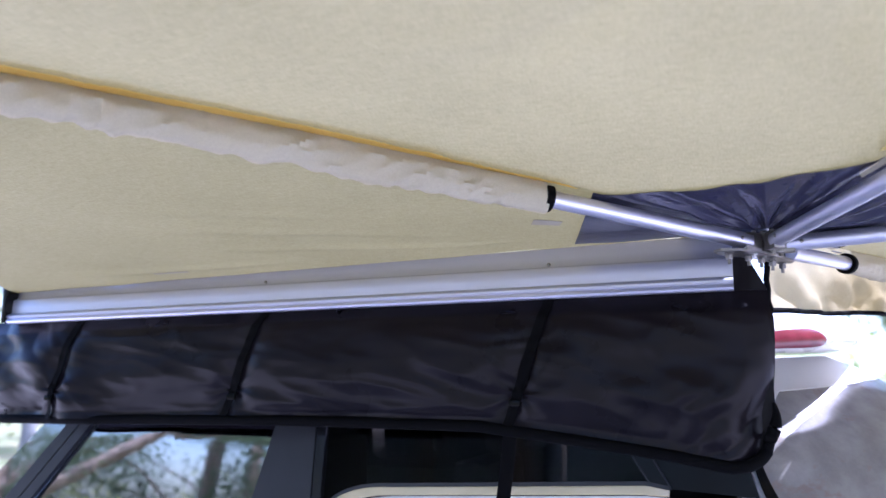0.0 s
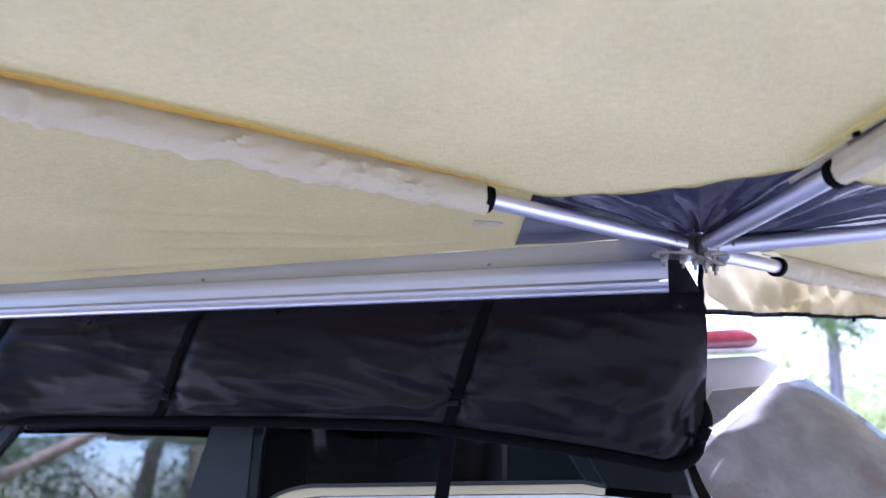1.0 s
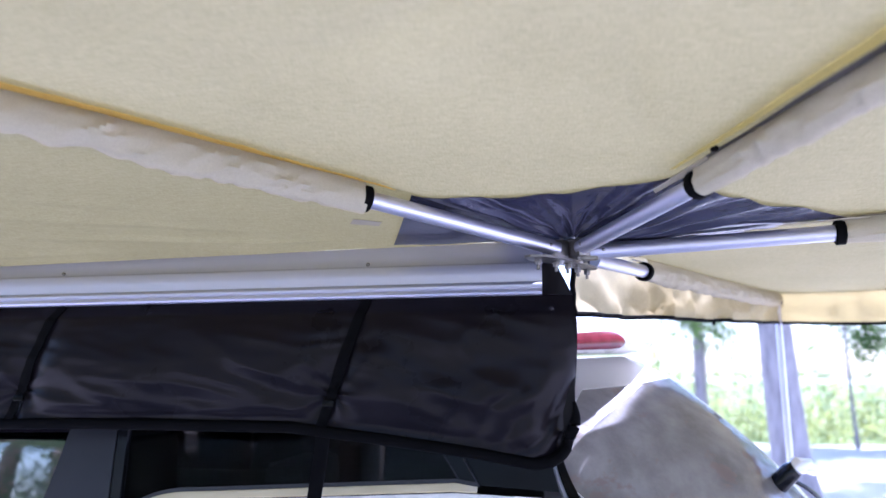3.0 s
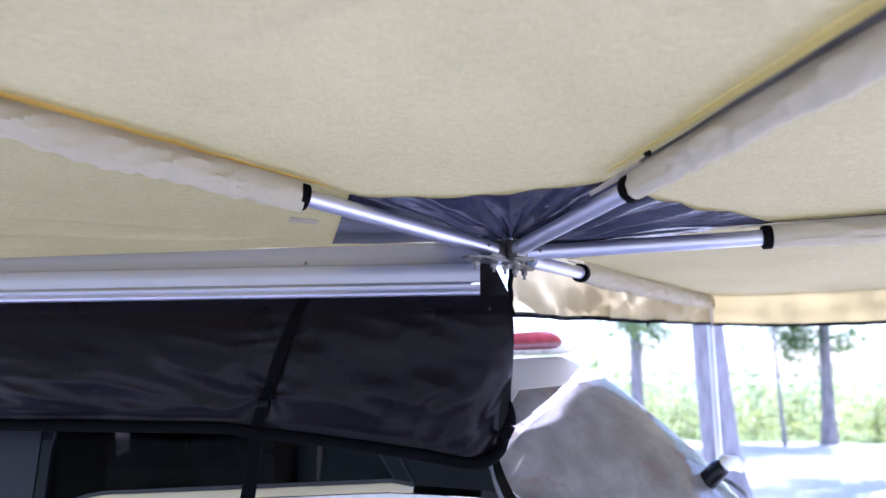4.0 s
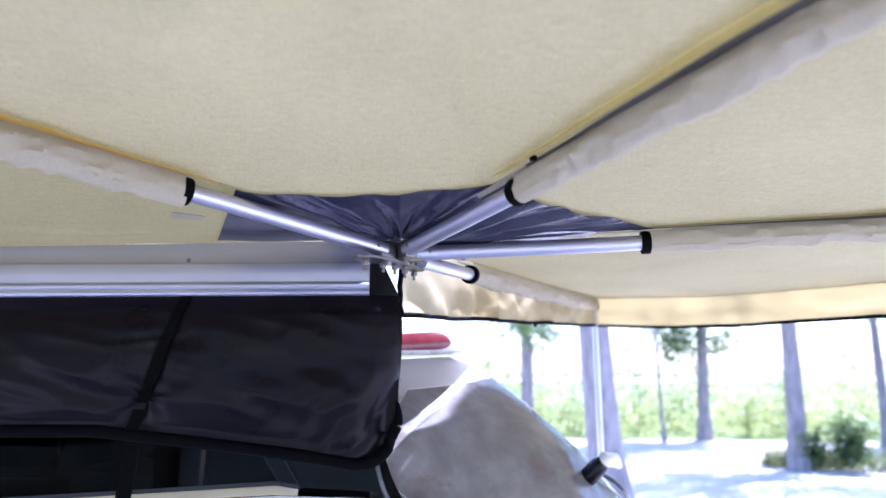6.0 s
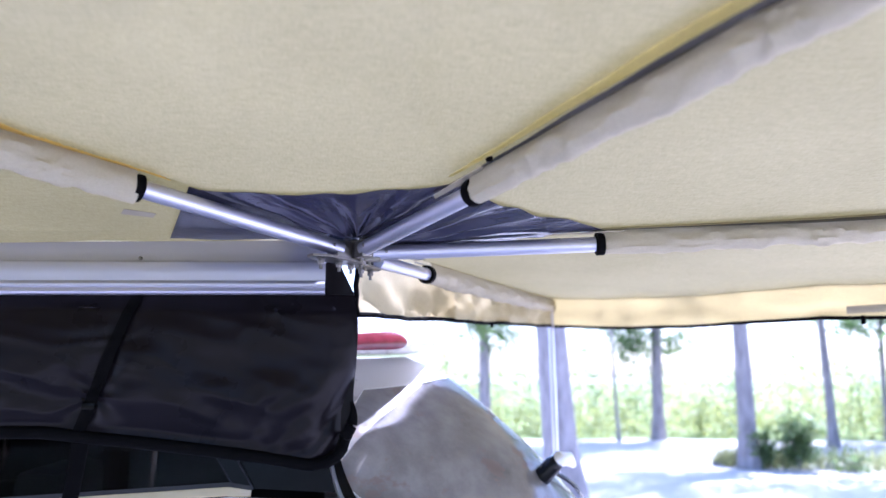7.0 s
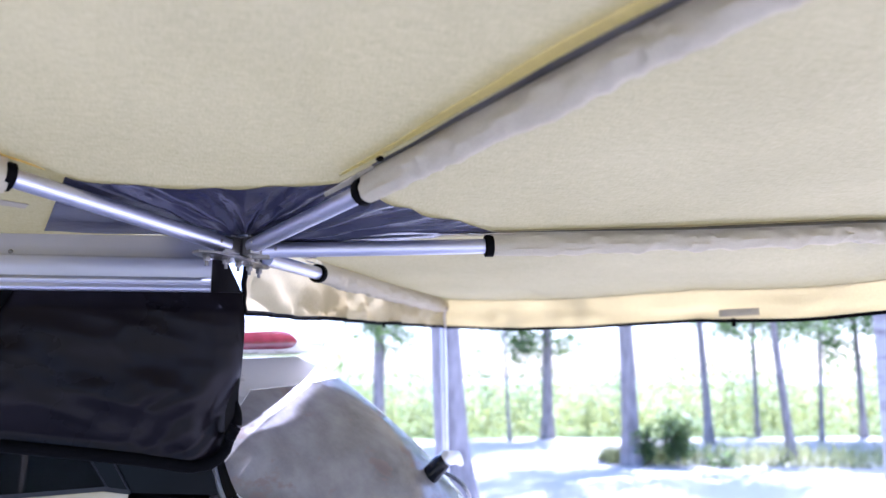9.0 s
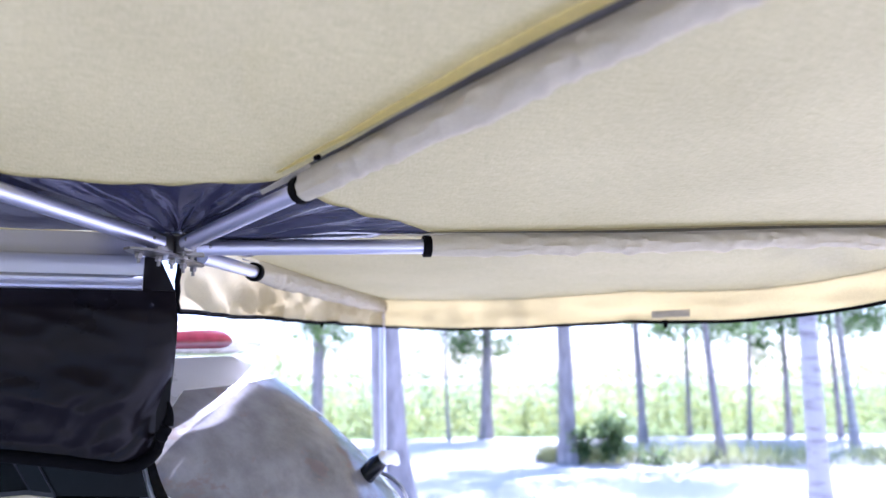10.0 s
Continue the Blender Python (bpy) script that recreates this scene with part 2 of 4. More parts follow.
def thing(name, label, category, at=(0, 0, 0), group="", kind=""):
    ob = new(name)
    ob.location = at
    return tagged(ob, label, category, group, kind)


def lerp(a, b, t):
    return a + (b - a) * t


def along(table, x):
    """Piecewise smooth value from a short table of (x, value)."""
    for (x0, v0), (x1, v1) in zip(table, table[1:]):
        if x <= x1:
            t = min(max((x - x0) / (x1 - x0), 0), 1)
            return lerp(v0, v1, t)
    return table[-1][1]


def eased(table, x):
    """A smooth curve through a short table of (x, value)."""
    x = min(max(x, table[0][0]), table[-1][0])
    for i, ((x0, v0), (x1, v1)) in enumerate(zip(table, table[1:])):
        if x <= x1:
            t, h = (x - x0) / (x1 - x0), x1 - x0
            a, b = table[max(i - 1, 0)], table[min(i + 2, len(table) - 1)]
            m0, m1 = (v1 - a[1]) / (x1 - a[0]), (b[1] - v0) / (b[0] - x0)
            return (2 * t ** 3 - 3 * t * t + 1) * v0 + (t ** 3 - 2 * t * t + t) * h * m0 + (3 * t * t - 2 * t ** 3) * v1 + (t ** 3 - t * t) * h * m1
    return table[-1][1]


def fuzz(x, y, z, s):
    return noise.noise(Vector((x * s, y * s, z * s)))


# ---- ground ----
ground = solid("ground", grid(60, 60, lambda u, v: (lerp(-300, 300, u), lerp(-300, 300, v), 0)), LOT)
tagged(ground, "pale sunlit concrete and dust lot", "ground", kind="structure")


def verge_point(u, v):
    x, wide = lerp(6.5, 40, u), lerp(0.0, 2.6, v) * min(1, 0.25 + 5 * u)
    return (x, 13.9 - 0.43 * (x - 6.4) + wide + 0.25 * fuzz(x, v * 3, 0, 0.9), 0.004 + 0.07 * math.sin(math.pi * v))


tagged(solid("grass_verge_ground", grid(80, 12, verge_point), SOIL), "strip of dry soil under a grass verge", "verge", kind="structure")


def lawn_point(u, v):
    x = lerp(-60, 40, u)
    return (x, -1.9 - 60 * v + 0.4 * fuzz(x, v, 7, 0.6), 0.006)


tagged(solid("lawn", grid(80, 12, lawn_point), LAWN), "worn green lawn under the trees", "lawn", kind="structure")


tagged(solid("lawn_ahead", grid(40, 30, lambda u, v: (lerp(-60, -4.5, u) + 0.5 * fuzz(u * 30, v * 30, 1, 1) * (u > 0.9), lerp(6.5, 24, v), 0.007)), LAWN), "worn green lawn beyond the bonnet", "lawn", kind="structure")


def field_point(u, v):
    x = lerp(-40, 70, u)
    return (x, 20.0 - 0.2 * (x - 5.7) + 90 * v + 0.5 * fuzz(x, v, 3, 0.5), 0.006 + 0.5 * v)


tagged(solid("field", grid(80, 10, field_point), FIELD), "green overgrown field beyond the lot", "field", kind="structure")

# ---- awning ----
HUB = Vector((0.05, 2.15, 1.945))
awning = thing("awning", "beige canvas fan awning with silver arms fixed to the car roof", "awning", (0, 0, 0))
ARMS = {  # heading in degrees, heights at 0, 0.6, 1.2, 1.75, 2.45 m from the hub, cuff distance
    "a": (219, (1.952, 2.030, 2.102, 2.160, 2.205), 0.61),
    "b": (297, (1.952, 2.015, 2.085, 2.135, 2.190), 0.56),
    "c": (-6, (1.950, 1.973, 2.002, 2.036, 2.066), 0.66),
    "d": (64, (1.945, 1.957, 1.968, 1.982, 2.003), 0.53),
}
REACH = 2.42
LONGER = {"a": 1.0, "b": 1.0, "c": 1.13, "d": 1.0}   # the third arm is the longest


def arm_z(key, r):
    hs = ARMS[key][1]
    return along(list(zip((0, 0.6, 1.2, 1.75, 2.45), hs)), r)


def arm_point(key, r, up=0.0):
    a = radians(ARMS[key][0])
    return Vector((HUB.x + r * math.cos(a), HUB.y + r * math.sin(a), arm_z(key, r) + up))


RAIL_L, RAIL_R = -2.615, -0.033


def rail_drop(x):
    return 0.010 * (x - RAIL_R)


def rail_point(x, y, z):
    return (x, y, z + rail_drop(x))


RAIL_PROFILE = [(2.300, 1.848), (2.300, 2.000), (2.262, 2.004), (2.254, 2.000), (2.244, 1.966), (2.236, 1.942), (2.230, 1.937), (2.222, 1.936),
                (2.218, 1.931), (2.216, 1.905), (2.216, 1.884), (2.208, 1.880), (2.199, 1.878), (2.194, 1.873), (2.194, 1.868), (2.199, 1.864),
                (2.194, 1.860), (2.192, 1.853), (2.196, 1.847), (2.206, 1.845)]
rail = part("mounting_rail", extrude(RAIL_PROFILE, RAIL_L, RAIL_R, rail_point), RAILALU, awning, "ribbed silver aluminium mounting rail")
part("end_cap", block((0.02, 0.125, 0.165), (RAIL_L - 0.009, 2.247, 1.905), 0.006), BLACKGLOSS, rail, "black plastic end cap")
for rx in (-0.535, -1.5):
    bm = bmesh.new()
    bmesh.ops.create_uvsphere(bm, u_segments=12, v_segments=6, radius=0.006, matrix=Matrix.Translation(rail_point(rx, 2.237, 1.947)))
    part("rivet", bm, STEEL, rail)

for key in ARMS:
    head, _, cuff = ARMS[key]
    steps = 24
    tube = part("arm", pipe([arm_point(key, lerp(0.14 if key == "d" else 0.05, REACH * LONGER[key], i / steps)) for i in range(steps + 1)], 0.0205, 20), ALU, awning, "round silver aluminium arm")
    a, b = arm_point(key, cuff - 0.012), arm_point(key, cuff + 0.012)
    part("cuff_strap", pipe([a, lerp(a, b, 0.08), lerp(a, b, 0.92), b], lambda s: 0.031 if 0.05 < s < 0.95 else 0.027, 20), BLACKWEB, tube, "black webbing cuff")
    fm = Matrix.Translation(arm_point(key, 0.045)) @ Matrix.Rotation(radians(head), 4, "Z")
    part("fork", block((0.05, 0.030, 0.046), bevel=0.006, m=fm), STEEL, tube, "steel pivot fork")
    part("pivot_bolt", pipe([arm_point(key, 0.035, -0.03), arm_point(key, 0.035, 0.03)], 0.006, 8), STEEL, tube)
    for rr in (0.085,):
        bm = bmesh.new()
        q = arm_point(key, rr)
        side = Vector((math.sin(radians(head)), -math.cos(radians(head)), 0))
        if side.y > 0:
            side = -side
        bmesh.ops.create_uvsphere(bm, u_segments=10, v_segments=6, radius=0.005, matrix=Matrix.Translation(q + side * 0.019))
        part("rivet", bm, STEEL, tube)

    def sleeve_point(u, v, key=key, cuff=cuff):
        r = lerp(cuff + 0.004, REACH * LONGER[key], v)
        c = arm_point(key, r)
        hd = radians(ARMS[key][0])
        side = Vector((-math.sin(hd), math.cos(hd), 0))
        ang = 2 * math.pi * u
        sag = (0.004 + 0.014 * fuzz(r, head, 0, 5.5) + 0.010 * fuzz(r, head, 4, 17)) * min(1, v * 14)
        wide = 0.027 + 0.007 * fuzz(r, 3 + head, math.sin(ang), 7)
        s, h = math.sin(ang), math.cos(ang)
        wide += 0.011 * fuzz(r * 34 + 3 * s + 2 * h, head, h * 1.5, 1) * min(1, v * 10)
        ruck = max(0.0, math.sin(r * 110 + 3.2 * s + 5 * fuzz(r, head, 1, 4))) * max(0.0, 0.45 + fuzz(r, head, 8, 6)) * min(1, v * 12)
        wide = max(wide + 0.009 * ruck, 0.0245)
        sag += 0.010 * ruck
        z = 0.043 * h if h > 0 else (0.038 + 0.9 * sag if key == "a" else 0.028 + 0.75 * sag) * h
        return c + side * wide * s * (1 - 0.30 * max(h, 0)) + Vector((0, 0, z))

    part("sleeve", grid(30, 170, sleeve_point, True), SLEEVE, tube, "loose beige canvas sleeve")


def canvas_height(x, y):
    crease = sum(math.exp(-(fuzz(x * a + y * b, y * a * 0.4 - x * b * 0.4, c, 1.5) / 0.045) ** 2) * max(0.0, fuzz(x, y, c + 7, 2.0)) for a, b, c in ((0.5, 1.0, 3.3), (1.1, -0.6, 8.1)))
    return 0.012 * crease + 0.007 * fuzz(x, y, 0, 1.3) + 0.002 * fuzz(x, y, 5, 4.0) + 0.0010 * fuzz(x * 1.0, y * 3, 9, 9) + 0.0016 * max(0.0, fuzz(x * 1.2 + y * 0.4, y * 9, 4, 3.5)) * max(0.0, 0.3 + fuzz(x, y, 6, 1.6))


def dip(key, u):
    """The edge beside the third arm hangs a little slack."""
    return 0.055 * math.sin(math.pi * u / 0.5) if key == "c" and u < 0.5 else 0.0


def panel(k0, k1, sag, lift=0.044, r0=0.02, r1=REACH + 0.016):
    def f(u, v):
        r = lerp(r0, r1, v)
        p, q = arm_point(k0, r * LONGER[k0], lift), arm_point(k1, r * LONGER[k1], lift)
        m = p.lerp(q, u)
        mid = 4 * u * (1 - u)
        m.z += -(sag * mid + dip(k0, u)) * v * v + canvas_height(m.x, m.y) * min(1, mid * 2 + 0.15) * min(1, v * 3)
        return m
    return f


PANELS = (("a", "b", 0.02), ("b", "c", 0.03), ("c", "d", 0.085))
for k0, k1, sag in PANELS:
    part("canvas_panel", thick(grid(110, 110, panel(k0, k1, sag)), 0.0012), CANVAS, awning, "taut beige ripstop canvas panel")


def rail_panel(u, v):
    """From the first arm down to the top of the rail."""
    r = lerp(0.02, REACH, v)
    p = arm_point("a", r, 0.044)
    x = lerp(-0.02, RAIL_L - 0.02, v)
    q = Vector((x, 2.236 if v > 0.05 else 2.27, 2.000 + 0.0245 * (x + 0.15) - 0.004 * fuzz(x, 0, 0, 4)))
    m = p.lerp(q, u)
    mid = 4 * u * (1 - u)
    m.z += -0.035 * mid * v + canvas_height(m.x, m.y) * mid
    for cu, slope, cv0, cv1, deep in ((0.80, 0.16, 0.22, 0.62, 0.010), (0.66, 0.22, 0.30, 0.75, 0.006), (0.90, 0.05, 0.5, 0.9, 0.008), (0.5, 0.1, 0.4, 0.8, 0.004)):
        if cv0 < v < cv1:
            d = u - (cu - slope * (v - cv0) + 0.01 * fuzz(v * 9, cu, 0, 1))
            m.z -= deep * math.exp(-(d / 0.022) ** 2) * math.sin(math.pi * (v - cv0) / (cv1 - cv0))
    return m


part("canvas_panel", thick(grid(110, 90, rail_panel), 0.0012), SHADED, awning, "beige canvas panel running to the rail")

part("canvas_edge", thick(grid(60, 4, lambda u, v: (lerp(-0.10, RAIL_L - 0.02, u), along([(0, 2.236), (0.25, 2.252), (0.5, 2.28), (0.75, 2.31), (1, 2.312)], v),
                                                      lerp(lerp(2.000, 1.9396, u), lerp(2.012, 1.984, u), min(1, v * 2.2)) - (0.06 if v > 0.9 else 0))), 0.0012), CANVAS, awning, "beige canvas edge folded over the rail")

# dark patch round the hub, just under the canvas
for k0, k1, ra, rb in (("a", "b", 0.46, 0.50), ("b", "c", 0.50, 0.62), ("c", "d", 0.5, 0.42)):
    base = panel(k0, k1, 0.0)

    def patch(u, v, base=base, ra=ra, rb=rb):
        reach = lerp(ra, rb, u) - 0.05 * 4 * u * (1 - u)
        p = base(u, max(0.0, (v * reach - 0.02) / (REACH - 0.02)))
        fold = math.sin(u * 21 + 2.2 * fuzz(u * 2, v, ra, 1.3)) * 0.5 + 0.5
        pull = max(0.0, math.sin(u * 47 + 3 * fuzz(u * 3, v, 4, 1.5))) * abs(fuzz(u * 2, v * 1.5, 9, 2))
        drape = min(1, 4 * v) * (1 - 0.7 * v ** 3) * min(1, 9 * u * (1 - u))
        p.z += -0.006 - 0.017 * fold * drape - 0.012 * pull * drape - 0.010 * abs(fuzz(p.x, p.y, 3, 6)) * min(1, 3 * v)
        return p
    part("hub_patch", thick(grid(90, 30, patch), 0.001), PVC, awning, "wrinkled dark grey vinyl patch")


def rail_patch(u, v):
    p = rail_panel(u * 0.86, v * (0.195 - 0.022 * u))
    p.z += -0.005 - 0.008 * abs(fuzz(p.x, p.y, 1, 5))
    return p


part("hub_patch", thick(grid(30, 16, rail_patch), 0.001), PVC, awning, "dark grey vinyl patch")

# seam strips beside the sleeves; the ochre one paints sunlight coming through the seam
for key, sgn, w0, w1, mat, label in (("a", 1, 0.010, 0.052, OCHRE, "ochre strip for light through the seam"), ("b", -1, 0.014, 0.040, TAPE, "dark grey seam strip"), 
                                     ("b", -1, 0.041, 0.078, YELLOW, "pale yellow mesh strip"), ("c", -1, 0.012, 0.044, TAPE, "dark grey seam strip"), ("d", 1, 0.012, 0.022, TAPE, "dark grey seam strip")):
    def tape(u, v, key=key, sgn=sgn, w0=w0, w1=w1):
        r = lerp(ARMS[key][2] - 0.07 + (0.05 if w0 > 0.04 else 0.0), REACH * LONGER[key], v)
        hd = radians(ARMS[key][0])
        side = Vector((-math.sin(hd), math.cos(hd), 0)) * sgn
        # Third arm: the strip is lowered to paint the gap's shadow above the sleeve.
        return arm_point(key, r, 0.036 - (0.014 * min(1, 3 * v) if key == "c" else 0.002) * u) + side * (w0 + (w1 - w0) * u * min(1, 0.35 + 2 * v) + 0.003 * fuzz(r, u, 0, 6) + (0.010 * u * fuzz(r, key == "a", 3, 16) + 0.006 * u * abs(fuzz(r, 2, 5, 40)) if key == "a" else 0))
    part("seam_strip", thick(grid(3, 200, tape), 0.001), mat, awning, label)


# canvas tongues that run on past the cuffs
for key in ("b", "c"):
    def tongue(u, v, key=key):
        hd = radians(ARMS[key][0])
        side = Vector((math.sin(hd), -math.cos(hd), 0))
        r = ARMS[key][2] + lerp(-0.15, 0.05, v) + 0.02 * u
        return arm_point(key, r, 0.030 + 0.002 * fuzz(r, u, 0, 20)) + side * lerp(0.004, 0.022 + 0.012 * v, u)
    part("canvas_tongue", thick(grid(4, 12, tongue), 0.0012), SLEEVE, awning, "narrow beige canvas tongue")


def valance(p0, p1, h0, h1, name, bulge, rough=0.008):
    """A hanging strip with a dark hem."""
    d = (p1 - p0)
    out = Vector((d.y, -d.x, 0)).normalized()

    def f(u, v):
        p = p0.lerp(p1, u)
        sagz = 0.010 - bulge * 4 * u * (1 - u) - (dip("c", u) if bulge > 0.08 else 0)
        h = lerp(h0, h1, u) + 0.006 * fuzz(u * 9, 2, 0, 1)
        wob = 0.024 * fuzz(u * d.length, v * 0.5, 1, 3.2) * v + rough * (fuzz(u * d.length, v * 0.35, 6, 9) + 0.6 * abs(fuzz(u * d.length + v, v * 0.8, 2, 19))) * (0.02 + v)
        return p + Vector((0, 0, sagz - h * v)) + out * wob
    st = part(name, thick(grid(90, 10, f), 0.0012), FLAP if name == "end_flap" else VALANCE, awning, "hanging beige canvas valance")
    part("hem", pipe([f(i / 90, 1.0) for i in range(91)], 0.0075, 8), BLACKWEB, st, "black bound hem")
    if name == "end_flap":
        part("edge_binding", pipe([f(0, i / 8) for i in range(9)], 0.008, 8), BLACKWEB, st, "black bound edge")
    return st


LIFT = Vector((0, 0, 0.042))
ends = {k: arm_point(k, (REACH + 0.012) * LONGER[k]) + LIFT for k in ARMS}
valance(ends["c"], ends["d"], 0.12, 0.165, "valance", 0.085)
valance(ends["b"], ends["c"], 0.13, 0.13, "valance", 0.03)
valance(ends["a"], ends["b"], 0.13, 0.13, "valance", 0.03)
flap_from = Vector((0.052, 2.35, 2.018))
valance(flap_from, ends["d"], 0.228, 0.165, "end_flap", 0.0, 0.03)

# telescopic leg at the end of the fourth arm
foot = arm_point("d", REACH - 0.02)
leg = part("support_leg", pipe([(foot.x + 0.03, foot.y, 0.0), (foot.x + 0.02, foot.y, 1.0)], 0.022, 16), ALU, awning, "thin silver telescopic leg")
part("upper_tube", pipe([(foot.x + 0.02, foot.y, 0.95), (foot.x, foot.y, foot.z - 0.01)], 0.0175, 16), ALU, leg)
part("knuckle", block((0.05, 0.05, 0.03), (foot.x, foot.y, foot.z - 0.005), 0.008), STEEL, leg)

# sewn-on tabs and loops, and grey patches that paint shade on the cloth
vd = (ends["d"] - ends["c"]).normalized()
vo = Vector((vd.y, -vd.x, 0))
# The grey patch paints the shadow of a strip behind the valance.
for u, name, size, down, mat, label in ((0.437, "strip_shadow", (0.17, 0.004, 0.03), 0.095, STRIP_SHADE, "grey patch painting a strip's shadow"), (0.445, "loop", (0.018, 0.006, 0.035), 0.138, BLACKWEB, "black webbing loop")):
    p = ends["c"].lerp(ends["d"], u) + Vector((0, 0, -0.085 * 4 * u * (1 - u) - dip("c", u) - down))
    m = Matrix.Translation(p + vo * -0.012 if (vo.x < 0) else p - vo * 0.012) @ Matrix.Rotation(math.atan2(vd.y, vd.x), 4, "Z")
    part(name, block(size, bevel=0.002, m=m), mat, awning, label)
part("loop", block((0.012, 0.012, 0.03), flap_from.lerp(ends["d"], 0.55) + Vector((-0.004, 0.002, -0.188)), 0.002), BLACKWEB, awning, "black webbing loop")
# First is a sewn tab; the second paints a fold's shade by the rail.
for tu, tv, du, dv in ((0.46, 0.222, 0.035, 0.016), (0.90, 0.70, 0.012, 0.026)):
    part("tab_and_fold_shade", thick(grid(8, 8, lambda u, v, tu=tu, tv=tv, du=du, dv=dv: rail_panel(tu + du * (2 * u - 1), tv + dv * (2 * v - 1)) - Vector((0, 0, 0.003))), 0.001), TAB, awning, "small grey sewn tab and fold shade")
q = arm_point("b", 0.66, 0.034)
part("tab", block((0.014, 0.014, 0.010), q + Vector((-0.03, -0.012, 0)), 0.003), BLACKWEB, awning, "black hook tab")

# hub bracket: a bent plate with five bolts, and a fork for each arm
plate = [(-0.072, 2.045), (-0.055, 2.020), (-0.015, 2.030), (0.04, 2.095), (0.085, 2.195), (0.122, 2.290), (0.115, 2.320), (0.085, 2.325), (0.045, 2.245), (0.0, 2.165), (-0.06, 2.10)]
bracket = part("hub_bracket", extrude(plate, 1.924, 1.930, lambda s, a, b: (a, b, s)), STEEL, awning, "stainless steel hub bracket")
part("pivot_post", pipe([(0.05, 2.16, 1.93), (0.05, 2.16, 1.985)], 0.015, 14), STEEL, bracket)
part("hub_cap", pipe([(0.05, 2.16, 1.985), (0.05, 2.16, 1.992), (0.05, 2.16, 2.0)], lambda s: 0.03 - 0.014 * s, 16), BLACKGLOSS, bracket, "black hub cap")
part("hub_curtain", thick(grid(20, 8, lambda u, v: (lerp(-0.16, 0.10, u), lerp(2.31, 2.27, u) + 0.012 * math.sin(11 * u + 2 * v), lerp(2.06, 1.935, v))), 0.001), PVC, awning, "dark grey vinyl flap behind the hub")
bolt_mesh = None
for bx, by in ((-0.037, 2.060), (0.008, 2.108), (0.038, 2.160), (0.066, 2.230), (0.092, 2.292)):
    if bolt_mesh is None:
        bm = pipe([(0, 0, 0.004), (0, 0, -0.028)], 0.0045, 10)
        pipe([(0, 0, -0.001), (0, 0, -0.003)], 0.0115, 16, True, bm)
        pipe([(0, 0, -0.004), (0, 0, -0.006), (0, 0, -0.014), (0, 0, -0.016)], lambda s: 0.0098 if 0.2 < s < 0.8 else 0.0085, 6, True, bm)
        first = part("bolt", bm, STEEL, bracket, smooth=False)
        bolt_mesh = first.data
        first.location = (bx, by, 1.924)
    else:
        nb = new("bolt", bolt_mesh)
        nb.parent, nb.location = bracket, (bx, by, 1.924)

# ---- hanging cover bag ----
BAG_L, BAG_R = -2.80, 0.060


def bag_bottom(x):
    return along([(-2.66, 1.470), (-1.4, 1.488), (-0.75, 1.484), (-0.49, 1.455), (-0.2, 1.418), (-0.05, 1.394), (0.0, 1.400), (0.03, 1.415), (0.048, 1.435), (0.060, 1.465)], x)


def bag_top(x):
    return along([(-2.66, 1.832), (0.046, 1.859), (0.060, 1.77)], x)


STRAPS = ((-2.27, -0.10), (-1.48, -0.15), (-0.53, -0.13))


def bag_front(x, v):
    """Depth of the bag's front face: bulging, pinched under the straps."""
    y = 2.215 - 0.035 * math.sin(math.pi * min(1, v * 1.08)) ** 0.8 * min(1, (BAG_R - x) / 0.10 + 0.25)
    for sx, lean in STRAPS:
        d = x - (sx + lean * v)
        y += 0.022 * math.exp(-(d / 0.05) ** 2) * math.sin(math.pi * v)
        dv = (v - 0.74) * 0.38
        r, ang = math.hypot(d, dv), math.atan2(dv, d)
        y += (0.013 * abs(math.sin(3.5 * ang + 0.7 + sx)) - 0.006) * math.exp(-r / 0.075) * min(1, r / 0.015)
    y += 0.016 * fuzz(x + 0.6 * v, v * 1.2, 0, 2.6) + 0.009 * abs(fuzz(x - 0.9 * v, v * 1.0, 4, 4.5)) + 0.0015 * fuzz(x, v, 8, 14)
    y -= 0.007 * max(0.0, 0.16 - abs(fuzz(x - 0.55 * v, v * 0.9 + 0.3 * x, 11, 3.4))) / 0.16 * max(0.0, 0.25 + fuzz(x, v, 13, 2.1)) * math.sin(math.pi * v)
    corner = math.exp(-((x + 0.05) / 0.16) ** 2) * math.exp(-((v - 0.82) / 0.22) ** 2)
    y -= 0.011 * corner * abs(math.sin(38 * x + 17 * v + 1.5 * fuzz(x, v, 1, 5))) + 0.008 * corner
    y += 0.10 * max(0.0, (x + 0.16) / 0.22) ** 2.2 * min(1.0, max(0.0, (v - 0.35) / 0.4))
    y = lerp(2.236, y, min(1, v * 7))
    left = 1 / (1 + math.exp((x + 2.36 - 0.22 * v) / 0.03))
    y -= left * (0.05 * v + 0.008 * math.sin(21 * x - 7 * v) + 0.012 * abs(fuzz(x - 0.4 * v, v * 0.6, 2, 7)))
    fold = max(0.0, -2.42 + 0.25 * v - x + 0.02 * fuzz(v * 5, 1, 2, 1))
    y += 0.20 * fold * min(1.0, fold / 0.03)
    return y


def bag_point(u, v):
    x = lerp(BAG_L, BAG_R, u)
    z = lerp(bag_top(x), bag_bottom(x), v)
    crest = 1.859 + 0.010 * x
    flat = max(0.0, (crest - z) / (crest - bag_bottom(x)))
    x -= 0.028 * v * v * max(0, 1 - (BAG_R - x) / 0.3) ** 2
    return Vector((x, bag_front(x, flat), z))


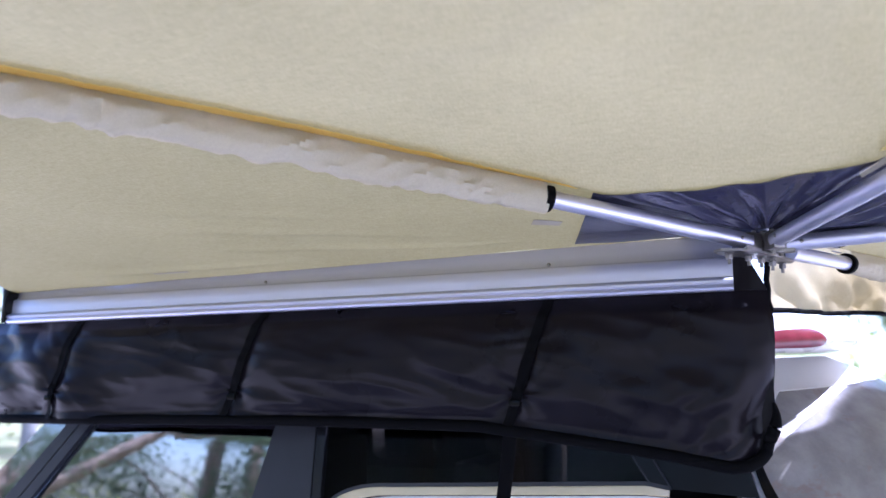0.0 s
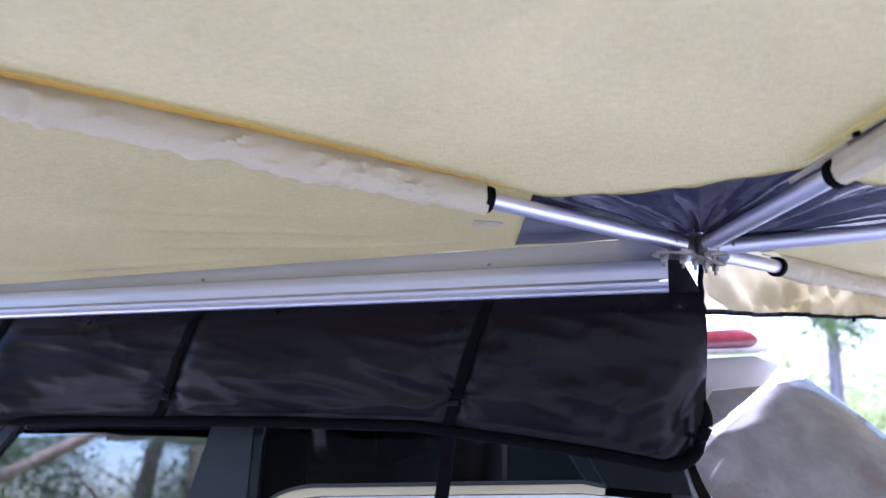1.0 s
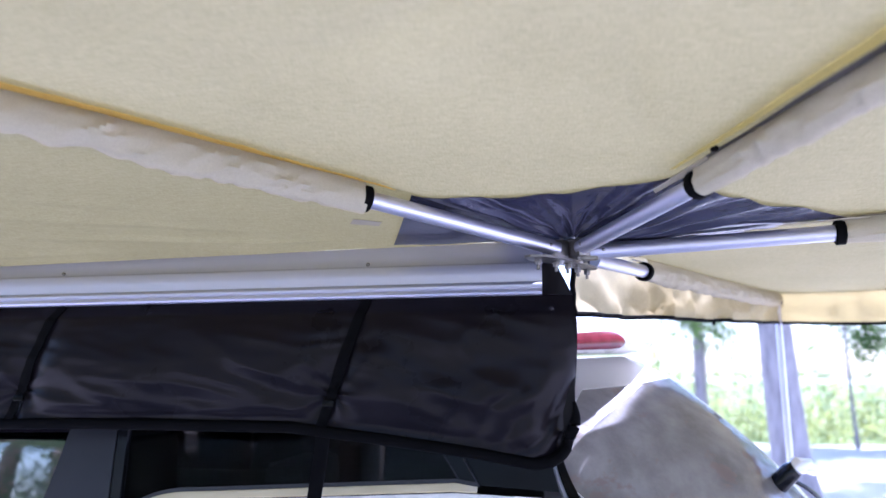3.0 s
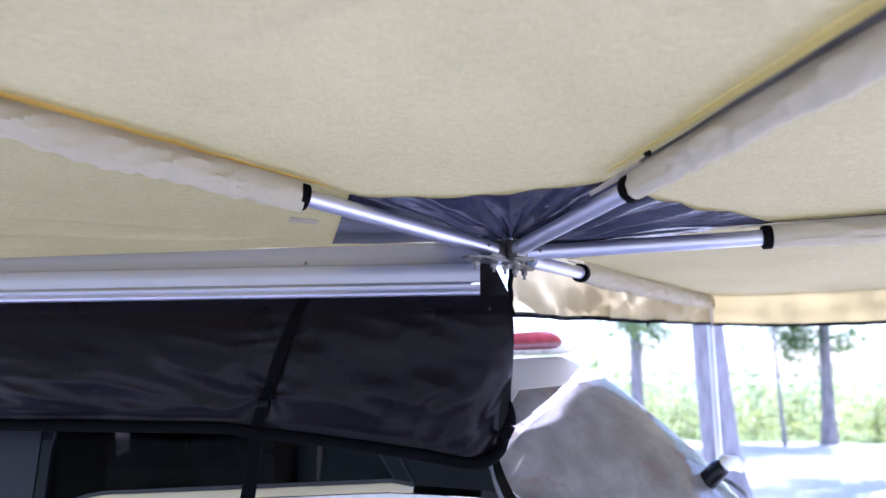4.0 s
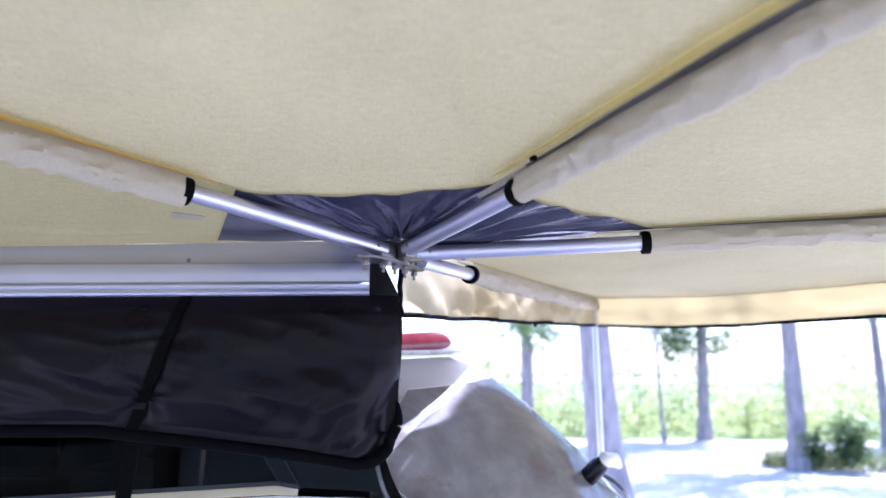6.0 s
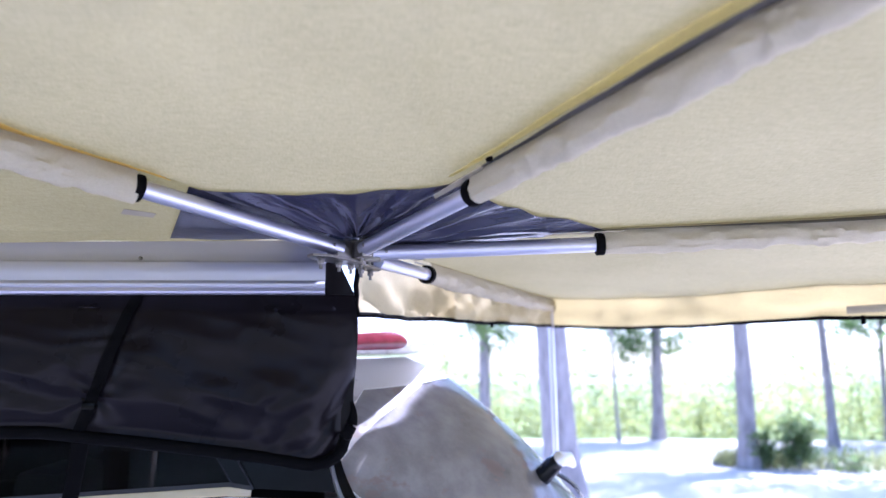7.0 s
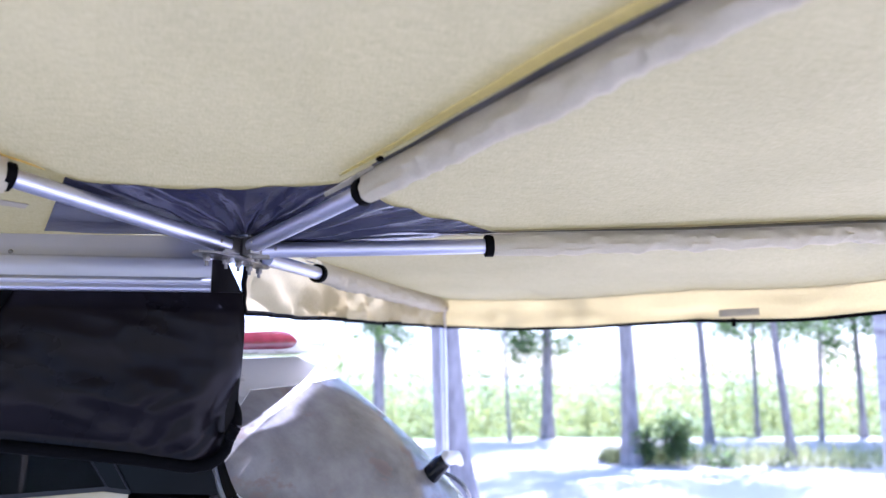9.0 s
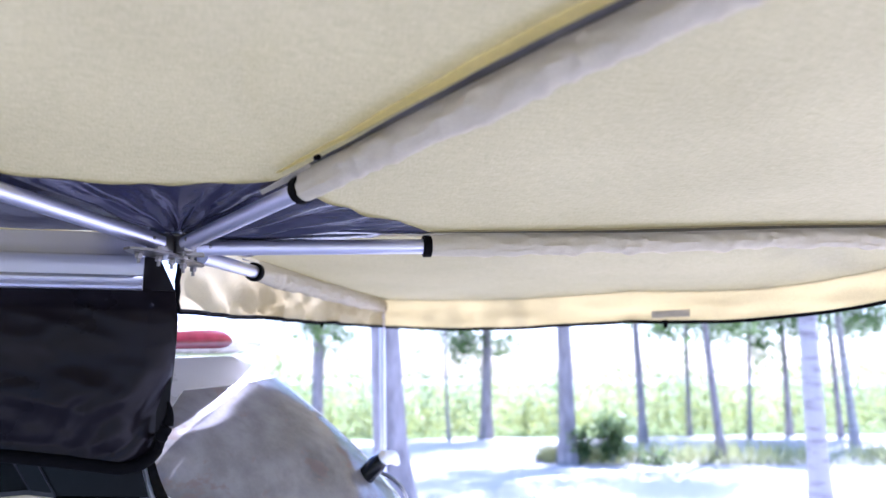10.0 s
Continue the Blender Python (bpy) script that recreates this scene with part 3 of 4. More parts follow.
def bag_shell():
    """The front sheet and, 12 mm behind it, the inner one, joined along the edges."""
    bm = grid(340, 56, bag_point)
    edge = [tuple(e.verts) for e in bm.edges if e.is_boundary]
    made = bmesh.ops.duplicate(bm, geom=bm.verts[:] + bm.edges[:] + bm.faces[:])
    twin = made["vert_map"]
    for v in made["geom"]:
        if isinstance(v, bmesh.types.BMVert):
            v.co.y += 0.012
    for a, b in edge:
        bm.faces.new((a, b, twin[b], twin[a]))
    return bm


bag = part("cover_bag", bag_shell(), BAG, awning, "creased black vinyl cover bag hanging from the rail")
part("bag_ear", thick(grid(14, 12, lambda u, v: (lerp(-0.034, lerp(0.006, 0.047, v), u), 2.234 + 0.006 * math.sin(4 * u + 2 * v), lerp(1.936, 1.846, v))), 0.006), BAG, bag)
part("bag_back", thick(grid(60, 6, lambda u, v: (lerp(-2.45, BAG_R - 0.01, u), 2.262 + 0.01 * fuzz(u * 9, v, 0, 1), lerp(1.85, bag_bottom(lerp(BAG_L, BAG_R, u)) + 0.02, v))), 0.004), BAG, bag)


def hem_point(i):
    if i <= 240:
        p = bag_point(i / 240, 1.0)
        return Vector((p.x, lerp(p.y, 2.215, 0.5), p.z - 0.004))
    k = (i - 240) / 14
    p = bag_point(1.0, 1 - 0.30 * k)
    return Vector((p.x + 0.010 * math.sin(math.pi * k), 2.212, p.z))


part("hem", pipe([hem_point(i) for i in range(255)], lambda s: 0.0165 * min(1, (1.012 - s) / 0.05), 12), BLACKWEB, bag, "black bound hem")
for sx, lean in STRAPS:
    def strap(u, v, sx=sx, lean=lean):
        x = sx + lean * v + lerp(-0.015, 0.015, u)
        return Vector((x, bag_front(x, v) - 0.007, lerp(bag_top(x) - 0.005, bag_bottom(x), v)))
    st = part("strap", thick(grid(3, 40, strap), 0.002), BLACKWEB, bag, "black webbing strap")
    bx = sx + lean * 0.8
    part("buckle", block((0.034, 0.010, 0.020), (bx, bag_front(bx, 0.8) - 0.014, lerp(bag_top(bx), bag_bottom(bx), 0.8)), 0.005), SMOKED, st, "black plastic buckle")
tail = part("loose_strap", thick(grid(3, 24, lambda u, v: (-0.655 - 0.06 * v + lerp(-0.021, 0.021, u), 2.235 + 0.05 * v + 0.01 * math.sin(5 * v), lerp(1.49, 1.12, v))), 0.002), BLACKWEB, awning, "loose black strap hanging down")

# ---- car ----
car = thing("car", "pale silver estate car with tinted windows and dusty rear glass", "car", (0, 0, 0))
YC = 3.36


def side_y(z):
    return 2.455 + 0.10 * max(0, z - 1.0) + 0.38 * max(0, z - 1.47)


def window_line(x):
    """Lower edge of the side glass: it sweeps up behind the centre pillar."""
    if x < -1.40:
        return along([(-3.2, 1.02), (-2.9, 1.04), (-1.7, 1.085), (-1.40, 1.14)], x)
    if x < -1.15:
        return 1.262 - 0.122 * (1 - math.sqrt(max(0, 1 - ((-1.15 - x) / 0.25) ** 2)))
    return along([(-1.15, 1.262), (-0.31, 1.306), (-0.25, 1.296), (0.1, 1.275)], x)


def belt(x):
    """Upper edge of the painted body."""
    if -1.40 < x < 0.1:
        return window_line(x) - along([(-1.40, 0.05), (-1.15, 0.034), (-0.30, 0.034), (-0.24, 0.026), (0.1, 0.02)], x)
    return along([(-3.75, 0.70), (-3.6, 0.84), (-3.0, 0.98), (-2.75, 1.0), (-1.7, 1.06), (-1.40, 1.09), (0.1, 1.255), (0.5, 1.16), (1.0, 0.98), (1.22, 0.8)], x)


def shell_width(x):
    return along([(-3.75, 0.62), (-3.5, 0.80), (-3.0, 0.89), (0.2, 0.89), (0.8, 0.82), (1.1, 0.70), (1.22, 0.6)], x)


def shell(side):
    def f(u, v):
        x = lerp(-3.75, 1.22, u)
        top = belt(x)
        z = lerp(0.28, top, v)
        w = shell_width(x) * along([(0, 0.90), (0.25, 0.985), (0.5, 1.0), (0.75, 0.995), (1.0, 0.985)], v)
        y = YC - w
        for ax in (-2.85, 0.25):   # wheel arches
            d = math.hypot(x - ax, z - 0.33)
            if d < 0.40:
                y += 0.12 * (1 - d / 0.40) ** 0.3
        return (x, y if side < 0 else 2 * YC - y, z)
    return f


for side in (-1, 1):
    part("body_side", thick(grid(120, 24, shell(side)), 0.01), PAINT, car, "pale silver painted body side")


def mirror(f, side):
    return f if side < 0 else (lambda u, v: (lambda p: Vector((p[0], 2 * YC - p[1], p[2])))(f(u, v)))


def roof_edge(x):
    return along([(-2.3, 1.70), (-1.8, 1.775), (-0.8, 1.80), (0.15, 1.775)], x)


def pane(x0b, x0t, x1b, x1t, out=0.0):
    """A piece of the side between two slanting edges, from the window line to the roof edge."""
    def f(u, v):
        xb, xt = lerp(x0b, x1b, u), lerp(x0t, x1t, u)
        x = lerp(xb, xt, v)
        z = lerp(window_line(xb), roof_edge(xt), v)
        return Vector((x, side_y(z) - out, z))
    return f


for side in (-1, 1):
    part("front_window", thick(grid(24, 12, mirror(pane(-2.78, -2.20, -1.70, -1.50), side)), 0.004), CLEARGLASS, car, "clear front door glass")
    part("quarter_light", thick(grid(8, 12, mirror(pane(-3.15, -2.42, -2.93, -2.32), side)), 0.004), CLEARGLASS, car, "small clear quarter light")
    part("front_pillar", thick(grid(4, 12, mirror(pane(-2.93, -2.32, -2.855, -2.26, 0.006), side)), 0.02), PILLAR, car, "dark front pillar")
    part("front_pillar", thick(grid(4, 12, mirror(pane(-2.845, -2.25, -2.78, -2.20, 0.008), side)), 0.02), PILLAR, car, "dark window frame")
    part("centre_pillar", thick(grid(4, 12, mirror(pane(-1.70, -1.50, -1.435, -1.425, 0.006), side)), 0.02), PILLAR, car, "dark centre pillar")
    part("centre_pillar", thick(grid(4, 12, mirror(pane(-1.428, -1.418, -1.395, -1.385, 0.008), side)), 0.02), BLACKGLOSS, car, "black window frame")
    part("rear_window", thick(grid(40, 12, mirror(pane(-1.395, -1.385, -0.30, -0.62), side)), 0.004), TINTED, car, "dark tinted rear door glass")
    part("rear_pillar", thick(grid(4, 12, mirror(pane(-0.30, -0.62, -0.235, -0.53, 0.004), side)), 0.012), SMOKED, car, "black rear pillar")
    pillar_line = pane(-0.30, -0.62, -0.235, -0.53, 0.017)
    for lu in (0.06, 0.94):
        part("pillar_edge", pipe([mirror(lambda a, b, lu=lu: pillar_line(lu, b), side)(lu, i / 10) for i in range(11)], 0.0026, 6), PILLAR, car, "thin grey edge of the rear pillar")
    part("rear_quarter_glass", thick(grid(16, 12, mirror(pane(-0.235, -0.53, 0.0, -0.14, 0.0), side)), 0.004), SMOKED, car, "dark quarter glass")

    def belt_trim(u, v):
        x = lerp(-1.385, -0.245, u)
        top = window_line(x)
        low = belt(x) + 0.007
        z = lerp(top, low, v)
        return Vector((x, side_y(1.3) - 0.006 - 0.022 * v, z))
    part("belt_trim", thick(grid(80, 3, mirror(belt_trim, side)), 0.006), CHAMPAGNE, car, "champagne coloured trim strip under the rear window")

    def seal(u, v):
        x = lerp(-1.40, -0.24, u)
        return Vector((x, side_y(1.3) - 0.012, window_line(x) + lerp(-0.002, 0.010, v)))
    part("window_seal", thick(grid(80, 2, mirror(seal, side)), 0.006), RUBBER, car, "black rubber window seal")


def rounded(cx, cz, w, h, r, n=6):
    pts = []
    for qx, qz, a0 in ((1, 1, 0), (-1, 1, 90), (-1, -1, 180), (1, -1, 270)):
        for i in range(n + 1):
            a = radians(a0 + 90 * i / n)
            pts.append((cx + qx * (w / 2 - r) + r * math.cos(a), cz + qz * (h / 2 - r) + r * math.sin(a)))
    return pts


def trim_with_hole(y):
    """Dark inner lining of the far side, with one rounded window opening."""
    bm = bmesh.new()
    inner = rounded(-1.80, 1.235, 0.66, 0.22, 0.05)
    outer = []
    for x, z in inner:
        dx, dz = x + 1.80, z - 1.235
        k = min((1.7 if dx > 0 else 0.95) / abs(dx) if dx else 9e9, 0.45 / abs(dz) if dz else 9e9)
        outer.append((-1.80 + dx * k, 1.235 + dz * k))
    va, vb = ([bm.verts.new((x, y, z)) for x, z in loop] for loop in (inner, outer))
    n = len(va)
    for k in range(n):
        bm.faces.new((va[k], va[(k + 1) % n], vb[(k + 1) % n], vb[k]))
    return thick(bm, 0.02)


part("inner_lining", trim_with_hole(4.14), INTERIOR, car, "dark cabin lining")
# Added plate that draws a dark triangle in the front window.
part("dark_plate", extrude([(-2.68, 1.50), (-2.30, 1.50), (-2.215, 1.318), (-2.235, 1.316)], 2.84, 2.855, lambda s, a, b: (a, s, b)), INTERIOR, car, "dark triangular plate behind the front window")


def roof(u, v):
    x, s = lerp(-2.32, -0.01, u), lerp(-1, 1, v)
    edge = roof_edge(x)
    half = YC - side_y(edge)
    return (x, YC + s * half, edge + 0.065 * (1 - abs(s) ** 2.6))


part("roof", thick(grid(40, 24, roof), 0.02), PAINT, car, "pale silver roof")


def bonnet(u, v):
    x, s = lerp(-3.74, -2.9, u), lerp(-1, 1, v)
    return (x, YC + s * shell_width(x) * 0.985, belt(x) + 0.04 * (1 - s * s))


part("bonnet", thick(grid(20, 16, bonnet), 0.01), PAINT, car, "pale silver bonnet")


def windscreen(u, v):
    s, x = lerp(-1, 1, u), lerp(-3.14, -2.34, v)
    z = lerp(1.03, 1.71, v)
    half = YC - side_y(z) - 0.015
    return (x - 0.16 * (1 - s * s) * (1 - 0.6 * v), YC + s * half, z + 0.05 * (1 - s * s) * v)


part("windscreen", thick(grid(24, 12, windscreen), 0.004), CLEARGLASS, car, "clear windscreen")
part("front_face", thick(grid(16, 8, lambda u, v: (-3.75 - 0.08 * (1 - (2 * u - 1) ** 2), YC + lerp(-0.61, 0.61, u), lerp(0.3, 0.72, v))), 0.02), PAINT, car)

TAIL = [(1.80, 0.02), (1.72, 0.21), (1.66, 0.35), (1.60, 0.44), (1.49, 0.575), (1.30, 0.785), (1.10, 0.955), (0.95, 1.06), (0.75, 1.19), (0.5, 1.22), (0.3, 1.18)]


def tail_x(z):
    return eased(sorted(TAIL), z)


TAIL_HALF = [(0.3, 0.86), (1.0, 0.87), (1.2, 0.858), (1.36, 0.815), (1.45, 0.74), (1.52, 0.64), (1.6, 0.525), (1.7, 0.40)]
TAIL_EDGE = [(0.3, 0.55), (0.7, 0.42), (1.0, 0.26), (1.25, 0.03), (1.5, -0.04), (1.8, -0.06)]


def hatch(z_low, z_top, reach, out):
    """The rounded tail: widest at the middle, wrapping round to the car's sides."""
    def f(u, v):
        z = lerp(z_low, z_top, v)
        s = lerp(-reach, reach, u)
        half = eased(TAIL_HALF, z)
        edge = eased(TAIL_EDGE, z)
        x = edge + (tail_x(z) - edge) * (1 - abs(s) ** 3.0)
        return Vector((x + out * 0.6, YC + s * half + out * 0.5 * s, z + out * 0.7 - 0.02 * s * s))
    return f


def rear_pane(u, v):
    """The rear glass, with its corners rounded off."""
    a, b = 2 * u - 1, 2 * v - 1
    a, b = a * math.sqrt(1 - 0.16 * b * b), b * math.sqrt(1 - 0.22 * a * a)
    return hatch(1.12, 1.615, 0.995, 0.008)(0.5 + 0.5 * a, 0.5 + 0.5 * b)


part("tailgate", thick(grid(64, 64, hatch(0.3, 1.70, 1.0, 0.0)), 0.012), PAINT, car, "pale silver tailgate")
rear_glass = part("rear_glass", thick(grid(64, 48, rear_pane), 0.003), REARGLASS, car, "dusty tinted rear glass with wiped smears")
rim = [rear_pane(i / 40, 0) for i in range(40)] + [rear_pane(1, i / 40) for i in range(40)] + [rear_pane(1 - i / 40, 1) for i in range(40)] + [rear_pane(0, 1 - i / 40) for i in range(41)]
part("glass_seal", pipe(rim, 0.0025, 6), PAINT, rear_glass, "thin pale seal round the glass")


def spoiler_edge(s):
    return 0.372 - 0.335 * abs(s) ** 2.4


def spoiler_skin(s, ang, out=0.0):
    """The lens-shaped section of the spoiler at s, thin at its trailing edge."""
    edge = spoiler_edge(s)
    cx, half = 0.5 * (edge - 0.10), 0.5 * (edge + 0.10) + out
    c, q = math.cos(ang), math.sin(ang)
    c = math.copysign(abs(c) ** 0.55, c)
    deep = (0.070 + out) * (1 - 0.25 * max(c, 0) ** 2) * (1 - 0.25 * abs(s) ** 4)
    return Vector((cx + half * c, YC + s * 0.70, 1.752 + 0.030 * (1 - s * s) + deep * q - 0.030 * max(c, 0) ** 1.5))


spoiler = part("roof_spoiler", grid(60, 48, lambda u, v: spoiler_skin(lerp(-1, 1, u), 2 * math.pi * v)), PAINT, car, "pale silver roof spoiler")
for side in (-1, 1):
    def brake_lamp(u, v, side=side):
        s = side * lerp(0.995, 0.70, u)
        wide = max(0.0, 1 - max(0.0, (u - 0.5) / 0.5) ** 4) ** 0.5
        return spoiler_skin(s, lerp(0.10 + 0.62 * wide, 0.10 - 0.55 * wide, v), 0.004 + 0.006 * math.sin(math.pi * v) * wide)
    part("brake_light", thick(grid(28, 10, brake_lamp), 0.004), REDLENS, spoiler, "red high brake lamp")


for side in (-1, 1):
    def corner_strip(u, v, side=side):
        w = 0.004 + 0.009 * (1 - v)
        return hatch(0.95, 1.42, 1.0, 0.012)(w * u if side < 0 else 1 - w * u, v)
    lamp = part("tail_lamp", thick(grid(8, 24, corner_strip), 0.008), SMOKED, car, "smoked dark tail lamp")
    for k in range(2):
        part("light_rib", pipe([corner_strip(0.3 + 0.4 * k, v / 10) + Vector((0.004, -0.004 if side < 0 else 0.004, 0)) for v in range(1, 7)], 0.003, 6), CHROME, lamp)
# rear wiper on its boss
wz = 1.265
w0 = hatch(wz, wz + 0.01, 1.0, 0.02)(0.5 - 0.245, 0)
boss = part("wiper_boss", pipe([w0 + Vector((-0.02, 0.01, -0.03)), w0 + Vector((0.03, -0.02, 0.03)), w0 + Vector((0.045, -0.028, 0.042))], lambda s: 0.034 if s < 0.9 else 0.026, 16), BLACKGLOSS, car, "black rear wiper pivot")
part("wiper_cap", pipe([w0 + Vector((0.03, -0.02, 0.035)), w0 + Vector((0.05, -0.01, 0.05)), w0 + Vector((0.10, 0.03, 0.045)), w0 + Vector((0.125, 0.06, 0.02))], lambda s: (0.022, 0.028, 0.026, 0.014)[min(3, int(s * 3 + 0.5))], 14), PAINT, boss, "pale wiper pivot cap")
part("wiper_arm", pipe([hatch(1.0, 1.6, 1.0, 0.035)(0.255 + 0.03 * i, (1.27 - 0.025 * i - 1.0) / 0.6) for i in range(9)], 0.008, 8), BLACKGLOSS, boss)
# cabin
cabin = part("cabin_floor", block((3.6, 1.5, 0.3), (-1.1, YC, 0.6), 0.05), INTERIOR, car)
for sx in (-2.05, -0.95):
    for sy in (YC - 0.4, YC + 0.4):
        s1 = part("seat_back", block((0.16, 0.48, 0.62), (sx, sy, 1.02), 0.06), INTERIOR, car, "dark seat back")
        part("headrest", block((0.10, 0.27, 0.16), (sx + 0.06, sy, 1.42), 0.045), INTERIOR, s1)
for ax in (-2.85, 0.25):
    for side in (-1, 1):
        wy = YC + side * 0.80
        w = part("wheel", pipe([(ax, wy - 0.1, 0.33), (ax, wy - 0.09, 0.33), (ax, wy + 0.09, 0.33), (ax, wy + 0.1, 0.33)], lambda s: 0.33 if 0.2 < s < 0.8 else 0.30, 40), RUBBER, car, "black tyre")
        part("rim", pipe([(ax, wy + side * 0.101 - 0.004, 0.33), (ax, wy + side * 0.101 + 0.004, 0.33)], 0.21, 32), ALU, w)


# ---- trees and undergrowth ----
def leaf_cloud(bm, rng, centre, spread, count, size):
    for _ in range(count):
        d = Vector((rng.gauss(0, 1), rng.gauss(0, 1), rng.gauss(0, 0.8)))
        p = Vector(centre) + d * spread * 0.5
        a = Vector((rng.uniform(-1, 1), rng.uniform(-1, 1), rng.uniform(-0.6, 0.6))).normalized()
        b = a.cross(Vector((rng.uniform(-1, 1), rng.uniform(-1, 1), 1))).normalized()
        s = size * rng.uniform(0.6, 1.3)
        bm.faces.new([bm.verts.new(p + q) for q in (-a * s, b * s * 0.45, a * s, -b * s * 0.45)])


def tree(name, seed, at, height, girth, lean, clear, crown, leaves, label, bark=BARK, leaf=LEAF, size=0.09, low=(), clump=1.0):
    rng = random.Random(seed)
    root = thing(name, label, "tree", at, group="trees round the lot")
    line = [Vector((lean[0] * t * height + 0.05 * math.sin(5 * t + seed), lean[1] * t * height, t * height)) for t in (i / 14 for i in range(15))]
    part("trunk", pipe(line, lambda s: girth * (1.0 - 0.75 * s) * (1 + 0.35 * max(0, 1 - s * 14)), 14), bark, root)
    bm = bmesh.new()
    spots, dense = [], []
    for k in range(14):
        t = rng.uniform(clear, 0.98)
        base = line[int(t * 14)]
        ang, ln = rng.uniform(0, 6.28), crown * rng.uniform(0.5, 1.0) * (1.15 - t * 0.5)
        tip = base + Vector((math.cos(ang) * ln, math.sin(ang) * ln, ln * rng.uniform(0.3, 0.8)))
        mid = base.lerp(tip, 0.5) + Vector((0, 0, 0.08 * ln))
        part("limb", pipe([base, mid, tip], lambda s, g=girth: g * 0.28 * (1 - 0.8 * s), 6), bark, root)
        spots += [base.lerp(tip, q) + Vector((rng.gauss(0, 0.15), rng.gauss(0, 0.15), rng.gauss(0, 0.15))) * crown * 0.5 for q in (0.45, 0.7, 0.9, 1.0)]
    for z, ang, ln in low:
        base = Vector((lean[0] * z, lean[1] * z, z))
        tip = base + Vector((math.cos(ang) * ln, math.sin(ang) * ln, 0.25 * ln))
        part("limb", pipe([base, base.lerp(tip, 0.5) + Vector((0, 0, 0.1)), tip], lambda s, g=girth: g * 0.16 * (1 - 0.8 * s), 6), bark, root)
        dense += [base.lerp(tip, q) + Vector((0, 0, rng.uniform(-0.2, 0.2))) for q in (0.4, 0.6, 0.7, 0.8, 0.9, 1.0, 1.05)]
    for s in spots:
        leaf_cloud(bm, rng, s, crown * rng.uniform(0.22, 0.42) * clump, leaves // len(spots), size)
    for s in dense:
        leaf_cloud(bm, rng, s, rng.uniform(0.35, 0.7), 75, size * 0.95)
    part("crown", bm, leaf, root, smooth=False)
    return root


TREES = [  # x, y, height, girth, lean x, lean y, low twigs
    (2.72, 10.3, 10, 0.235, -0.055, 0.0, ()), (3.3, 20.5, 9, 0.17, -0.02, 0.0, ((3.0, 0.5, 1.0), (3.2, 2.9, 1.0), (2.7, 4.2, 0.8), (2.5, 0.2, 0.7), (3.3, 3.4, 0.8))),
    (7.5, 19.6, 9, 0.16, -0.01, 0.0, ((2.2, 0.3, 0.8), (2.9, 3.0, 0.9), (3.3, 5.5, 0.9), (2.5, 2.6, 0.8), (3.1, 0.2, 0.9))), (6.8, 13.6, 10, 0.165, -0.025, 0.0, ((3.0, 2.8, 0.7), (2.9, 0.4, 0.8))),
    (10.5, 17.1, 9, 0.11, -0.02, 0.0, ((3.1, 0.3, 0.7), (3.2, 3.0, 0.8))), (9.9, 13.3, 8, 0.085, -0.06, 0.0, ((2.5, 0.2, 0.9), (2.9, 3.3, 0.9))), (6.78, 7.33, 11, 0.115, 0.012, 0.0, ()),
    (13.0, 18.7, 8, 0.07, 0.0, 0.0, ((3.0, 0.3, 0.9), (3.2, 3.4, 1.1), (2.8, 2.0, 0.8))), (13.8, 17.3, 7, 0.06, 0.03, 0.0, ((2.8, 3.0, 1.0), (2.2, 0.5, 0.8))), (15.5, 17.9, 9, 0.09, -0.02, 0.0, ((3.1, 2.0, 1.1), (3.3, 0.3, 1.3), (2.9, 3.6, 1.2), (3.5, 5.0, 1.2))),
    (16.3, 17.0, 8, 0.08, -0.02, 0.0, ((2.9, 0.3, 1.2), (2.6, 3.0, 1.1), (3.3, 2.0, 1.1))), (14.7, 14.9, 9, 0.10, -0.05, 0.0, ((3.2, 0.3, 1.1), (3.0, 3.0, 1.0), (2.6, 0.1, 1.2), (2.9, 5.6, 1.2), (3.4, 3.3, 1.3))), (6.3, 19.1, 6, 0.045, -0.02, 0.0, ((2.2, 0.4, 0.7),)),
]
for i, (x, y, h, g, lx, ly, low) in enumerate(TREES):
    birch = i in (6, 11)
    tree("tree", 10 + i, (x, y, 0), h, g, (lx, ly), 0.33, 2.8 if i == 0 else 1.9, 9000 if i == 0 else 4200, "slim roadside tree with pale bark" if birch else "straight roadside tree with grey bark", BIRCHBARK if birch else BARK, LEAF, 0.075, low)
# trees beyond the bonnet, seen through the windows
for i, (x, y) in enumerate(((-14, 12.5), (-19, 15), (-10, 17), (-24, 11), (-30, 18))):
    tree("tree", 40 + i, (x, y, 0), 8, 0.15, (0.0, 0.0), 0.08, 2.8, 3200, "leafy tree beyond the bonnet", BARK, LIME, 0.11)
